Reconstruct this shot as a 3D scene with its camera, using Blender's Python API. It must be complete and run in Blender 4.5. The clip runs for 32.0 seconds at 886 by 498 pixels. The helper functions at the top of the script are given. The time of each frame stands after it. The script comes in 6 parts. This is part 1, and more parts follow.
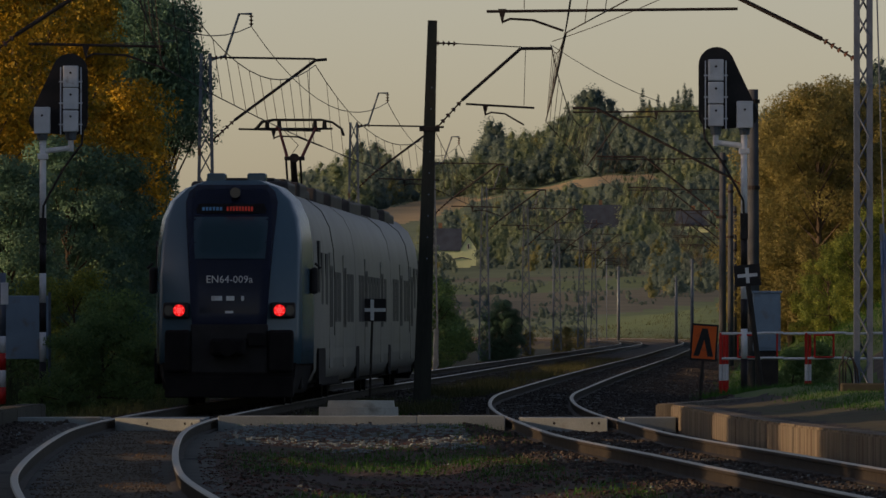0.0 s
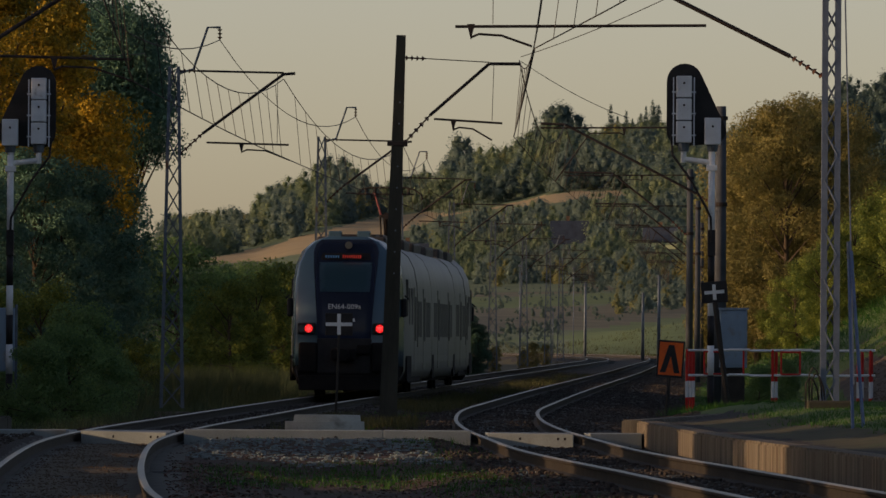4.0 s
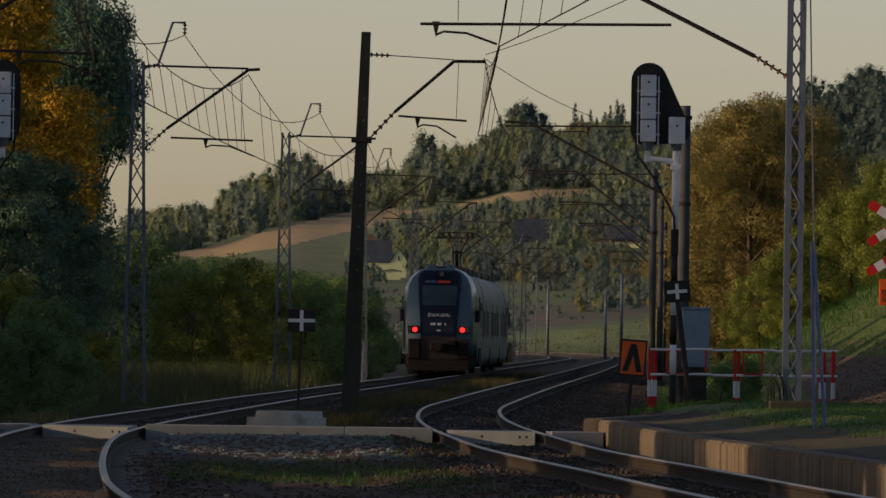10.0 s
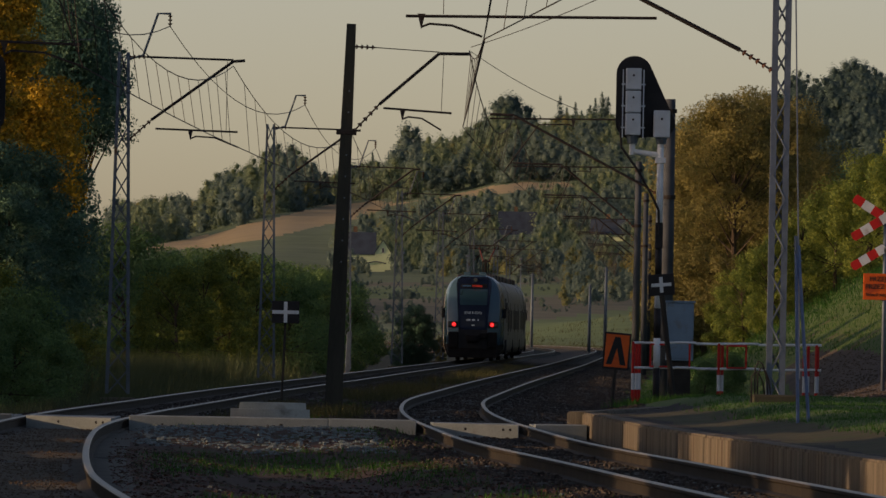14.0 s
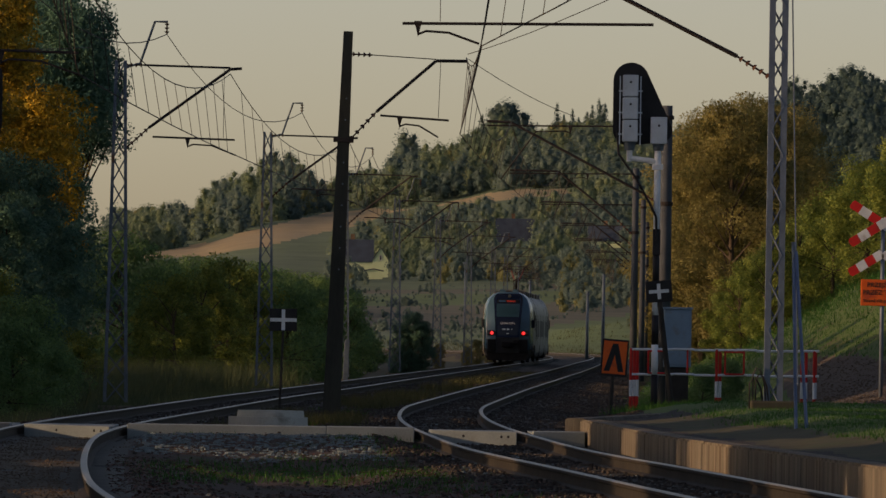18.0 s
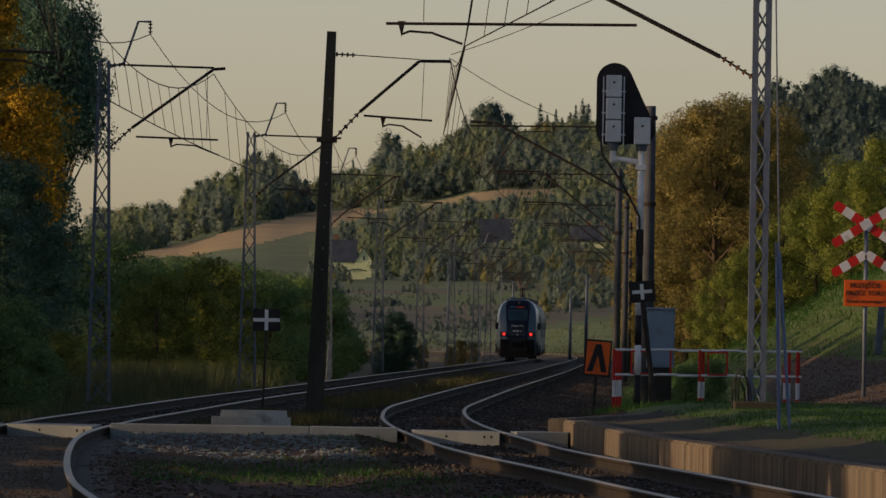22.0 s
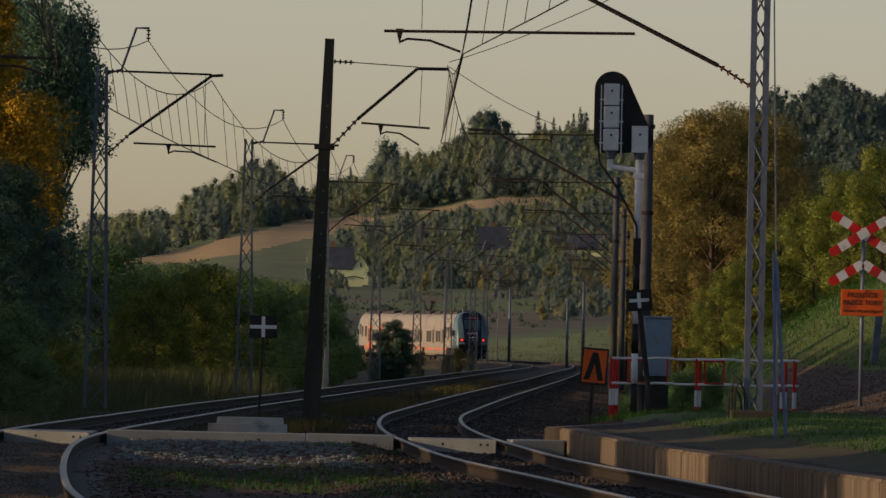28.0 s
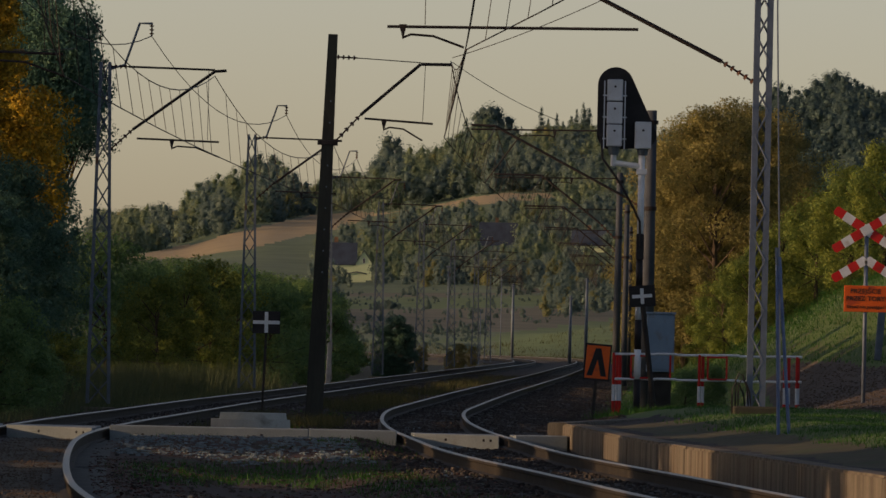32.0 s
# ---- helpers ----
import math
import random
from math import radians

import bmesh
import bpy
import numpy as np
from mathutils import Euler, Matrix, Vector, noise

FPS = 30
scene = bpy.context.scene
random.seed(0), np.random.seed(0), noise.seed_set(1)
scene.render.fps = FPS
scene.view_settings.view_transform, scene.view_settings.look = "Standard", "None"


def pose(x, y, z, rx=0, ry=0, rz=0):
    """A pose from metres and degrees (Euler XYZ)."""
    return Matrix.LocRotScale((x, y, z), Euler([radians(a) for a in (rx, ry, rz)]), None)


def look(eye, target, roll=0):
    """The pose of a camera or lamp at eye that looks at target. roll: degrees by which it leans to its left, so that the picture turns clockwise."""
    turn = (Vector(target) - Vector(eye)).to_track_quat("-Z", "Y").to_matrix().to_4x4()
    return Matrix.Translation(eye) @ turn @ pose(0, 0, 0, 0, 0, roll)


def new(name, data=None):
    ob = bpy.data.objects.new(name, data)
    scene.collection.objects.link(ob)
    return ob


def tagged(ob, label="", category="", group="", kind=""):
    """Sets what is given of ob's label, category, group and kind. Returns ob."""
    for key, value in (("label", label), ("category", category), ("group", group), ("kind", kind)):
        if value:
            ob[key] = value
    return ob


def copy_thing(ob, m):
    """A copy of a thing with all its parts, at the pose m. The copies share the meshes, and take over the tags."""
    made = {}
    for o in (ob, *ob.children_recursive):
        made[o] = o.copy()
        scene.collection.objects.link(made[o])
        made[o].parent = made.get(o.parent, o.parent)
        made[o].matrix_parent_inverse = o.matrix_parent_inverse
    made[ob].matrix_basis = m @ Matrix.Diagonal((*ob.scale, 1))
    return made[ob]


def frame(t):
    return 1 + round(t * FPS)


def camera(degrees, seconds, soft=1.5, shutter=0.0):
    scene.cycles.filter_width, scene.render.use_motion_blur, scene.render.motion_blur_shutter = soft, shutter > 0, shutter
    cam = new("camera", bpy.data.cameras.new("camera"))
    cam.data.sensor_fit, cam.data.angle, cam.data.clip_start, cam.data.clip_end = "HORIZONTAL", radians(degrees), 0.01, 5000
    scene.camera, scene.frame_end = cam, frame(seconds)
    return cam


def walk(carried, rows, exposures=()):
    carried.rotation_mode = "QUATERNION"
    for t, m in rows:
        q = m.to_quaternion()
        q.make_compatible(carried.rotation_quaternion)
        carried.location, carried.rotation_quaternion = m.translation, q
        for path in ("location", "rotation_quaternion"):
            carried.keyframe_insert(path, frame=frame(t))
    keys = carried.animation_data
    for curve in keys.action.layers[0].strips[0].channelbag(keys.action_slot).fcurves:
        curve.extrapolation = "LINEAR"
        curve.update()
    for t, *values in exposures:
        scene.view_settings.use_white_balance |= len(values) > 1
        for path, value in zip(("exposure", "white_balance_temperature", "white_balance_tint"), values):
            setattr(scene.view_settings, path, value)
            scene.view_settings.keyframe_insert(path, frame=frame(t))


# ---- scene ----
# A railway station end in evening light: a long lens on a tripod follows a departing train.
EYE = 1.3
cam = camera(5.6, 32.0)
# seconds, yaw, pitch, roll of the camera head
HEAD = [
    (0, -0.000, 0.511, 0.000), (0.5, -0.017, 0.557, 0.213), (1, -0.033, 0.546, 0.235), (1.5, -0.076, 0.544, 0.223),
    (2, -0.085, 0.541, 0.381), (2.5, -0.096, 0.557, 0.568), (3, -0.127, 0.592, 0.507), (3.5, -0.207, 0.616, 0.371),
    (5.5, -0.251, 0.552, 0.572), (6, -0.295, 0.580, 0.695), (6.5, -0.345, 0.579, 0.705), (7, -0.389, 0.609, 0.759),
    (7.5, -0.373, 0.587, 0.795), (8, -0.380, 0.567, 0.753), (8.5, -0.369, 0.559, 0.760), (9, -0.391, 0.555, 0.793),
    (9.5, -0.412, 0.593, 0.793), (10, -0.440, 0.591, 0.849), (10.5, -0.457, 0.572, 0.823), (11, -0.473, 0.567, 0.829),
    (11.5, -0.512, 0.552, 0.862), (12, -0.528, 0.566, 0.845), (12.5, -0.536, 0.567, 0.878), (13, -0.512, 0.557, 0.834),
    (13.5, -0.509, 0.534, 0.998), (14, -0.540, 0.544, 1.106), (14.5, -0.552, 0.541, 1.090), (16.5, -0.502, 0.549, 1.027),
    (17, -0.515, 0.579, 0.982), (17.5, -0.533, 0.598, 1.019), (18, -0.555, 0.590, 0.928), (18.5, -0.548, 0.573, 0.903),
    (19, -0.525, 0.522, 0.945), (19.5, -0.537, 0.551, 1.009), (20, -0.598, 0.605, 1.077), (20.5, -0.628, 0.649, 1.073),
    (21, -0.650, 0.667, 1.062), (21.5, -0.660, 0.634, 1.011), (22, -0.661, 0.593, 0.979), (22.5, -0.659, 0.586, 1.074),
    (23, -0.702, 0.613, 1.083), (23.5, -0.725, 0.640, 1.113), (24, -0.737, 0.651, 1.129), (24.5, -0.718, 0.637, 1.089),
    (26.5, -0.663, 0.625, 1.219), (27, -0.682, 0.653, 1.219), (27.5, -0.677, 0.660, 1.255), (28, -0.678, 0.642, 1.223),
    (28.5, -0.684, 0.642, 1.263), (29, -0.667, 0.643, 1.258), (29.5, -0.668, 0.642, 1.255), (30, -0.671, 0.645, 1.300),
    (30.5, -0.666, 0.629, 1.218), (31, -0.640, 0.604, 1.257), (31.5, -0.634, 0.596, 1.277), (32, -0.659, 0.614, 1.279),
]


def aim(yaw, pitch, roll):
    return pose(0, 0, EYE, 90 + pitch, 0, yaw) @ pose(0, 0, 0, 0, 0, roll)


walk(cam, [(t, aim(a, b, c)) for t, a, b, c in HEAD], [(0.0, 0.12, 7600, 25), (32.0, 0.12, 7600, 25)])

# ---- sky and sun ----
SUN_AZ, SUN_EL = -99.0, 10.0          # degrees left of the view, above the horizon
world = bpy.data.worlds.new("sky")
scene.world = world
world.use_nodes = True
wn = world.node_tree
sky = wn.nodes.new("ShaderNodeTexSky")
sky.sky_type = "NISHITA"
sky.sun_disc = False
sky.sun_elevation = radians(SUN_EL)
sky.sun_rotation = radians(SUN_AZ)
sky.air_density, sky.dust_density, sky.ozone_density = 0.6, 1.0, 0.4
wn.nodes["Background"].inputs[1].default_value = 0.122
wn.links.new(sky.outputs[0], wn.nodes["Background"].inputs[0])
sun = new("sun", bpy.data.lights.new("sun", "SUN"))
sun.data.energy, sun.data.angle, sun.data.color = 3.2, radians(0.5), (1.0, 0.68, 0.40)
SUN_WAY = Vector((math.sin(radians(SUN_AZ)) * math.cos(radians(SUN_EL)), math.cos(radians(SUN_AZ)) * math.cos(radians(SUN_EL)), math.sin(radians(SUN_EL))))
sun.matrix_world = look((-60, 60, 40), Vector((-60, 60, 40)) - SUN_WAY)


# ---- materials ----
def nodes_of(name):
    m = bpy.data.materials.new(name)
    m.use_nodes = True
    return m, m.node_tree.nodes, m.node_tree.links, m.node_tree.nodes["Principled BSDF"]


def surface(name, dark, light, scale=4.0, rough=0.8, metal=0.0, bump=0.0, fine=40.0, island=0.0, piece=0.0, stretch=(1, 1, 1), spec=0.3, dirt=None, dirt_scale=0.6, dirt_cut=0.55):
    """A two-scale noise material between two colours, with fine grain, bump and, where asked, patches of dirt."""
    m, n, l, b = nodes_of(name)
    co = n.new("ShaderNodeTexCoord")
    mp = n.new("ShaderNodeMapping")
    mp.inputs["Scale"].default_value = stretch
    l.new(co.outputs["Object"], mp.inputs[0])
    a, f = n.new("ShaderNodeTexNoise"), n.new("ShaderNodeTexNoise")
    a.inputs["Scale"].default_value, a.inputs["Detail"].default_value = scale, 6
    f.inputs["Scale"].default_value, f.inputs["Detail"].default_value = fine, 3
    l.new(mp.outputs[0], a.inputs[0])
    l.new(mp.outputs[0], f.inputs[0])
    mix = n.new("ShaderNodeMath")
    mix.operation = "MULTIPLY_ADD"
    l.new(f.outputs[0], mix.inputs[0])
    mix.inputs[1].default_value = 0.45
    l.new(a.outputs[0], mix.inputs[2])
    last = mix.outputs[0]
    for amount, out in ((island, ("ShaderNodeNewGeometry", "Random Per Island")), (piece, ("ShaderNodeObjectInfo", "Random"))):
        if amount:
            g, s = n.new(out[0]), n.new("ShaderNodeMath")
            s.operation = "MULTIPLY_ADD"
            l.new(g.outputs[out[1]], s.inputs[0])
            s.inputs[1].default_value = amount
            l.new(last, s.inputs[2])
            last = s.outputs[0]
    mr = n.new("ShaderNodeMapRange")
    mr.inputs[1].default_value, mr.inputs[2].default_value = 0.45, 0.98 + island + piece
    l.new(last, mr.inputs[0])
    cm = n.new("ShaderNodeMix")
    cm.data_type = "RGBA"
    cm.inputs[6].default_value, cm.inputs[7].default_value = (*dark, 1), (*light, 1)
    l.new(mr.outputs[0], cm.inputs[0])
    colour = cm.outputs[2]
    if dirt:
        d, dr, dm = n.new("ShaderNodeTexNoise"), n.new("ShaderNodeMapRange"), n.new("ShaderNodeMix")
        d.inputs["Scale"].default_value, d.inputs["Detail"].default_value = dirt_scale, 5
        l.new(mp.outputs[0], d.inputs[0])
        dr.inputs[1].default_value, dr.inputs[2].default_value = dirt_cut, dirt_cut + 0.12
        l.new(d.outputs[0], dr.inputs[0])
        dm.data_type = "RGBA"
        l.new(dr.outputs[0], dm.inputs[0])
        l.new(colour, dm.inputs[6])
        dm.inputs[7].default_value = (*dirt, 1)
        colour = dm.outputs[2]
    l.new(colour, b.inputs["Base Color"])
    b.inputs["Roughness"].default_value, b.inputs["Metallic"].default_value = rough, metal
    b.inputs["Specular IOR Level"].default_value = spec
    if bump:
        bp = n.new("ShaderNodeBump")
        bp.inputs["Strength"].default_value, bp.inputs["Distance"].default_value = bump, 0.02
        l.new(mix.outputs[0], bp.inputs["Height"])
        l.new(bp.outputs[0], b.inputs["Normal"])
    return m


def glow(name, colour, strength):
    m, n, l, b = nodes_of(name)
    b.inputs["Base Color"].default_value = (*colour, 1)
    b.inputs["Emission Color"].default_value = (*colour, 1)
    b.inputs["Emission Strength"].default_value = strength
    return m


def leafage(name, dark, light, through_light=0.25, vary=0.5, patch=0.5, mottle=0.0):
    """Leaves: every leaf has its own shade between two colours; some light passes through them."""
    m, n, l, b = nodes_of(name)
    g, mix = n.new("ShaderNodeNewGeometry"), n.new("ShaderNodeMix")
    no, add = n.new("ShaderNodeTexNoise"), n.new("ShaderNodeMath")
    no.inputs["Scale"].default_value = patch
    co = n.new("ShaderNodeTexCoord")
    l.new(co.outputs["Object"], no.inputs[0])
    add.operation = "MULTIPLY_ADD"
    l.new(g.outputs["Random Per Island"], add.inputs[0])
    add.inputs[1].default_value = vary
    l.new(no.outputs[0], add.inputs[2])
    tone = add.outputs[0]
    if mottle:
        fine, spread = n.new("ShaderNodeTexNoise"), n.new("ShaderNodeMath")
        fine.inputs["Scale"].default_value, fine.inputs["Detail"].default_value = mottle, 4
        l.new(co.outputs["Object"], fine.inputs[0])
        spread.operation = "MULTIPLY_ADD"
        l.new(fine.outputs[0], spread.inputs[0])
        spread.inputs[1].default_value = 0.9
        l.new(tone, spread.inputs[2])
        tone = spread.outputs[0]
        bp = n.new("ShaderNodeBump")
        bp.inputs["Strength"].default_value, bp.inputs["Distance"].default_value = 0.8, 0.5
        l.new(fine.outputs[0], bp.inputs["Height"])
        l.new(bp.outputs[0], b.inputs["Normal"])
    mr = n.new("ShaderNodeMapRange")
    mr.inputs[1].default_value, mr.inputs[2].default_value = 0.35 + (0.3 if mottle else 0.0), 0.6 + vary + (0.6 if mottle else 0.0)
    l.new(tone, mr.inputs[0])
    mix.data_type = "RGBA"
    mix.inputs[6].default_value, mix.inputs[7].default_value = (*dark, 1), (*light, 1)
    l.new(mr.outputs[0], mix.inputs[0])
    l.new(mix.outputs[2], b.inputs["Base Color"])
    b.inputs["Roughness"].default_value, b.inputs["Specular IOR Level"].default_value = 0.65, 0.2
    tr, ms = n.new("ShaderNodeBsdfTranslucent"), n.new("ShaderNodeMixShader")
    l.new(mix.outputs[2], tr.inputs[0])
    ms.inputs[0].default_value = through_light
    l.new(b.outputs[0], ms.inputs[1])
    l.new(tr.outputs[0], ms.inputs[2])
    l.new(ms.outputs[0], n["Material Output"].inputs[0])
    return m


M = {
    "rail_side": surface("rail_side", (0.013, 0.012, 0.011), (0.039, 0.036, 0.027), 3, 0.75, 0.3, 0.3),
    "rail_head": surface("rail_head", (0.105, 0.105, 0.085), (0.200, 0.195, 0.165), 1.2, 0.4, 0.45, 0.05, stretch=(1, 0.1, 1)),
    "sleeper": surface("sleeper", (0.034, 0.039, 0.037), (0.082, 0.098, 0.092), 3, 0.9, bump=0.4, piece=0.2),
    "ballast": surface("ballast", (0.010, 0.010, 0.009), (0.036, 0.036, 0.032), 9, 0.95, bump=1.0, fine=28),
    "stone": surface("stone", (0.010, 0.009, 0.008), (0.075, 0.068, 0.060), 2, 0.9, island=0.5, bump=0.2),
    "path_stone": surface("path_stone", (0.032, 0.026, 0.020), (0.110, 0.086, 0.064), 2, 0.9, island=0.5, bump=0.2),
    "gravel": surface("gravel", (0.063, 0.089, 0.095), (0.193, 0.262, 0.282), 12, 0.95, island=0.4, bump=0.6),
    "concrete": surface("concrete", (0.130, 0.170, 0.178), (0.235, 0.292, 0.304), 1.6, 0.88, bump=0.35, piece=0.1, dirt=(0.14, 0.14, 0.13), dirt_scale=1.3, dirt_cut=0.6),
    "pale_concrete": surface("pale_concrete", (0.28, 0.30, 0.27), (0.44, 0.46, 0.42), 2.2, 0.9, bump=0.35, dirt=(0.2, 0.2, 0.17), dirt_scale=2.3, dirt_cut=0.58),
    "old_concrete": surface("old_concrete", (0.040, 0.038, 0.030), (0.190, 0.175, 0.135), 1.1, 0.92, bump=0.5, stretch=(2.2, 2.2, 0.25), piece=0.05, dirt=(0.07, 0.055, 0.035), dirt_scale=1.6, dirt_cut=0.52),
    "dark_concrete": surface("dark_concrete", (0.022, 0.024, 0.018), (0.062, 0.064, 0.046), 1.8, 0.95, bump=0.5, piece=0.2),
    "mast_paint": surface("mast_paint", (0.072, 0.100, 0.127), (0.130, 0.176, 0.215), 5, 0.6, 0.4, 0.1, dirt=(0.10, 0.075, 0.055), dirt_scale=3, dirt_cut=0.62),
    "mast_grey": surface("mast_grey", (0.094, 0.127, 0.170), (0.141, 0.188, 0.252), 5, 0.55, 0.3, 0.1),
    "rust": surface("rust", (0.018, 0.016, 0.016), (0.046, 0.040, 0.038), 6, 0.85, 0.2, 0.2),
    "pole_wood": surface("pole_wood", (0.016, 0.020, 0.017), (0.042, 0.047, 0.039), 3, 0.85, 0.0, 0.4, stretch=(1, 1, 0.15)),
    "arm_red": surface("arm_red", (0.10, 0.028, 0.024), (0.17, 0.05, 0.042), 6, 0.6, 0.1, 0.1),
    "dark_post": surface("dark_post", (0.018, 0.017, 0.015), (0.046, 0.043, 0.037), 4, 0.85, 0.0, 0.3),
    "wire": surface("wire", (0.02, 0.018, 0.016), (0.05, 0.045, 0.04), 4, 0.7, 0.4),
    "insulator": surface("insulator", (0.05, 0.022, 0.014), (0.09, 0.04, 0.025), 4, 0.25),
    "black": surface("black", (0.008, 0.008, 0.009), (0.02, 0.02, 0.022), 5, 0.6),
    "white": surface("white", (0.495, 0.539, 0.551), (0.720, 0.784, 0.806), 3, 0.6, dirt=(0.4, 0.38, 0.34), dirt_scale=4, dirt_cut=0.62),
    "signal_grey": surface("signal_grey", (0.405, 0.466, 0.510), (0.546, 0.621, 0.673), 3, 0.5, 0.0, 0.05, dirt=(0.3, 0.3, 0.29), dirt_scale=5, dirt_cut=0.62),
    "cabinet": surface("cabinet", (0.142, 0.224, 0.298), (0.201, 0.306, 0.397), 2, 0.55, dirt=(0.17, 0.18, 0.18), dirt_scale=2.5),
    "red": surface("red", (0.42, 0.012, 0.010), (0.62, 0.025, 0.018), 3, 0.45, dirt=(0.3, 0.03, 0.02), dirt_scale=5, dirt_cut=0.6),
    "orange": surface("orange", (0.60, 0.085, 0.010), (0.80, 0.14, 0.018), 2, 0.5, dirt=(0.45, 0.07, 0.02), dirt_scale=4),
    "blue_paint": surface("blue_paint", (0.06, 0.11, 0.22), (0.12, 0.19, 0.34), 3, 0.5),
    "train_cream": surface("train_cream", (0.192, 0.196, 0.174), (0.246, 0.248, 0.220), 0.8, 0.5, 0.0, 0.02, spec=0.3, dirt=(0.180, 0.182, 0.160), dirt_scale=0.9, dirt_cut=0.6),
    "train_blue": surface("train_blue", (0.036, 0.088, 0.122), (0.048, 0.108, 0.146), 0.8, 0.26, 0.0, 0.02, spec=0.5),
    "train_navy": surface("train_navy", (0.007, 0.014, 0.037), (0.012, 0.022, 0.055), 0.8, 0.22, 0.0, spec=0.6),
    "train_dark": surface("train_dark", (0.005, 0.005, 0.006), (0.015, 0.014, 0.014), 3, 0.8, 0.0, 0.1, spec=0.15),
    "train_orange": surface("train_orange", (0.480, 0.080, 0.016), (0.600, 0.120, 0.024), 1, 0.35, spec=0.5),
    "train_roof": surface("train_roof", (0.023, 0.025, 0.027), (0.054, 0.054, 0.054), 2, 0.6, 0.2, 0.1),
    "bark": surface("bark", (0.035, 0.026, 0.018), (0.09, 0.07, 0.05), 5, 0.95, bump=0.6, stretch=(1, 1, 0.3)),
    "roof_tile": surface("roof_tile", (0.022, 0.034, 0.051), (0.042, 0.062, 0.091), 0.8, 0.8),
    "house_wall": surface("house_wall", (0.40, 0.50, 0.30), (0.52, 0.62, 0.38), 0.6, 0.85),
    "house_white": surface("house_white", (0.6, 0.6, 0.56), (0.75, 0.74, 0.7), 0.6, 0.85),
    "dim_concrete": surface("dim_concrete", (0.034, 0.044, 0.054), (0.066, 0.082, 0.098), 2.0, 0.9, bump=0.3),
    "plank": surface("plank", (0.10, 0.06, 0.035), (0.2, 0.13, 0.08), 3, 0.85, bump=0.3),
}


def glass(name, tint, rough=0.05):
    m, n, l, b = nodes_of(name)
    b.inputs["Base Color"].default_value = (*tint, 1)
    b.inputs["Roughness"].default_value = rough
    b.inputs["Specular IOR Level"].default_value = 0.5
    return m


M["windscreen"] = glass("windscreen", (0.030, 0.090, 0.120))
M["window"] = glass("window", (0.010, 0.013, 0.014), 0.6)
M["tail_red"] = glow("tail_red", (0.9, 0.012, 0.012), 0.55)
M["led"] = glow("led", (0.6, 0.05, 0.03), 0.07)
M["led_red"] = glow("led_red", (1.0, 0.10, 0.10), 1.6)
M["led_blue"] = glow("led_blue", (0.05, 0.2, 0.4), 0.04)
M["dark_lens"] = glass("dark_lens", (0.05, 0.06, 0.065), 0.15)
M["lamp_glass"] = glass("lamp_glass", (0.35, 0.36, 0.36), 0.15)
M["leaf_green"] = leafage("leaf_green", (0.088, 0.185, 0.080), (0.215, 0.350, 0.120), 0.5)
M["leaf_dark"] = leafage("leaf_dark", (0.049, 0.125, 0.095), (0.109, 0.227, 0.149), 0.35)
M["leaf_gold"] = leafage("leaf_gold", (0.100, 0.105, 0.016), (0.450, 0.290, 0.024), 0.3, 0.7, 0.45)
M["leaf_yellow"] = leafage("leaf_yellow", (0.074, 0.138, 0.042), (0.255, 0.305, 0.064), 0.5)
M["leaf_orange"] = leafage("leaf_orange", (0.125, 0.135, 0.052), (0.270, 0.245, 0.088), 0.45)
# distance haze is put into these far leaf colours, paler and bluer
M["leaf_far_haze"] = leafage("leaf_far_haze", (0.090, 0.148, 0.108), (0.190, 0.252, 0.140), 0.45, 0.2, 0.05, 0.5)
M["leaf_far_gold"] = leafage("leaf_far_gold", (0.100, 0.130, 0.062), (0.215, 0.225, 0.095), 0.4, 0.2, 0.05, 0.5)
M["needle_far_haze"] = leafage("needle_far_haze", (0.074, 0.128, 0.122), (0.136, 0.202, 0.170), 0.45, 0.2, 0.05, 0.5)
# darker far leaves: the steep hill's shade is in the colour itself
M["shade_tint_leaf"] = leafage("shade_tint_leaf", (0.030, 0.064, 0.066), (0.064, 0.110, 0.096), 0.3, 0.2, 0.04, 0.4)
M["grass"] = leafage("grass", (0.013, 0.060, 0.009), (0.041, 0.143, 0.023), 0.3)
M["dry_grass"] = leafage("dry_grass", (0.030, 0.040, 0.014), (0.085, 0.090, 0.034), 0.3)
M["litter"] = leafage("litter", (0.030, 0.012, 0.010), (0.115, 0.045, 0.030), 0.1, 0.8)
M["reed"] = leafage("reed", (0.034, 0.056, 0.028), (0.088, 0.118, 0.052), 0.3)


# ---- building helpers ----
def box(bm, x0, y0, z0, x1, y1, z1, bevel=0.0):
    vs = [bm.verts.new(p) for p in ((x0, y0, z0), (x1, y0, z0), (x1, y1, z0), (x0, y1, z0), (x0, y0, z1), (x1, y0, z1), (x1, y1, z1), (x0, y1, z1))]
    fs = [bm.faces.new([vs[i] for i in q]) for q in ((3, 2, 1, 0), (4, 5, 6, 7), (0, 1, 5, 4), (1, 2, 6, 5), (2, 3, 7, 6), (3, 0, 4, 7))]
    if bevel:
        es = list({e for f in fs for e in f.edges})
        bmesh.ops.bevel(bm, geom=es, offset=bevel, segments=2, affect="EDGES", profile=0.5)
    return vs


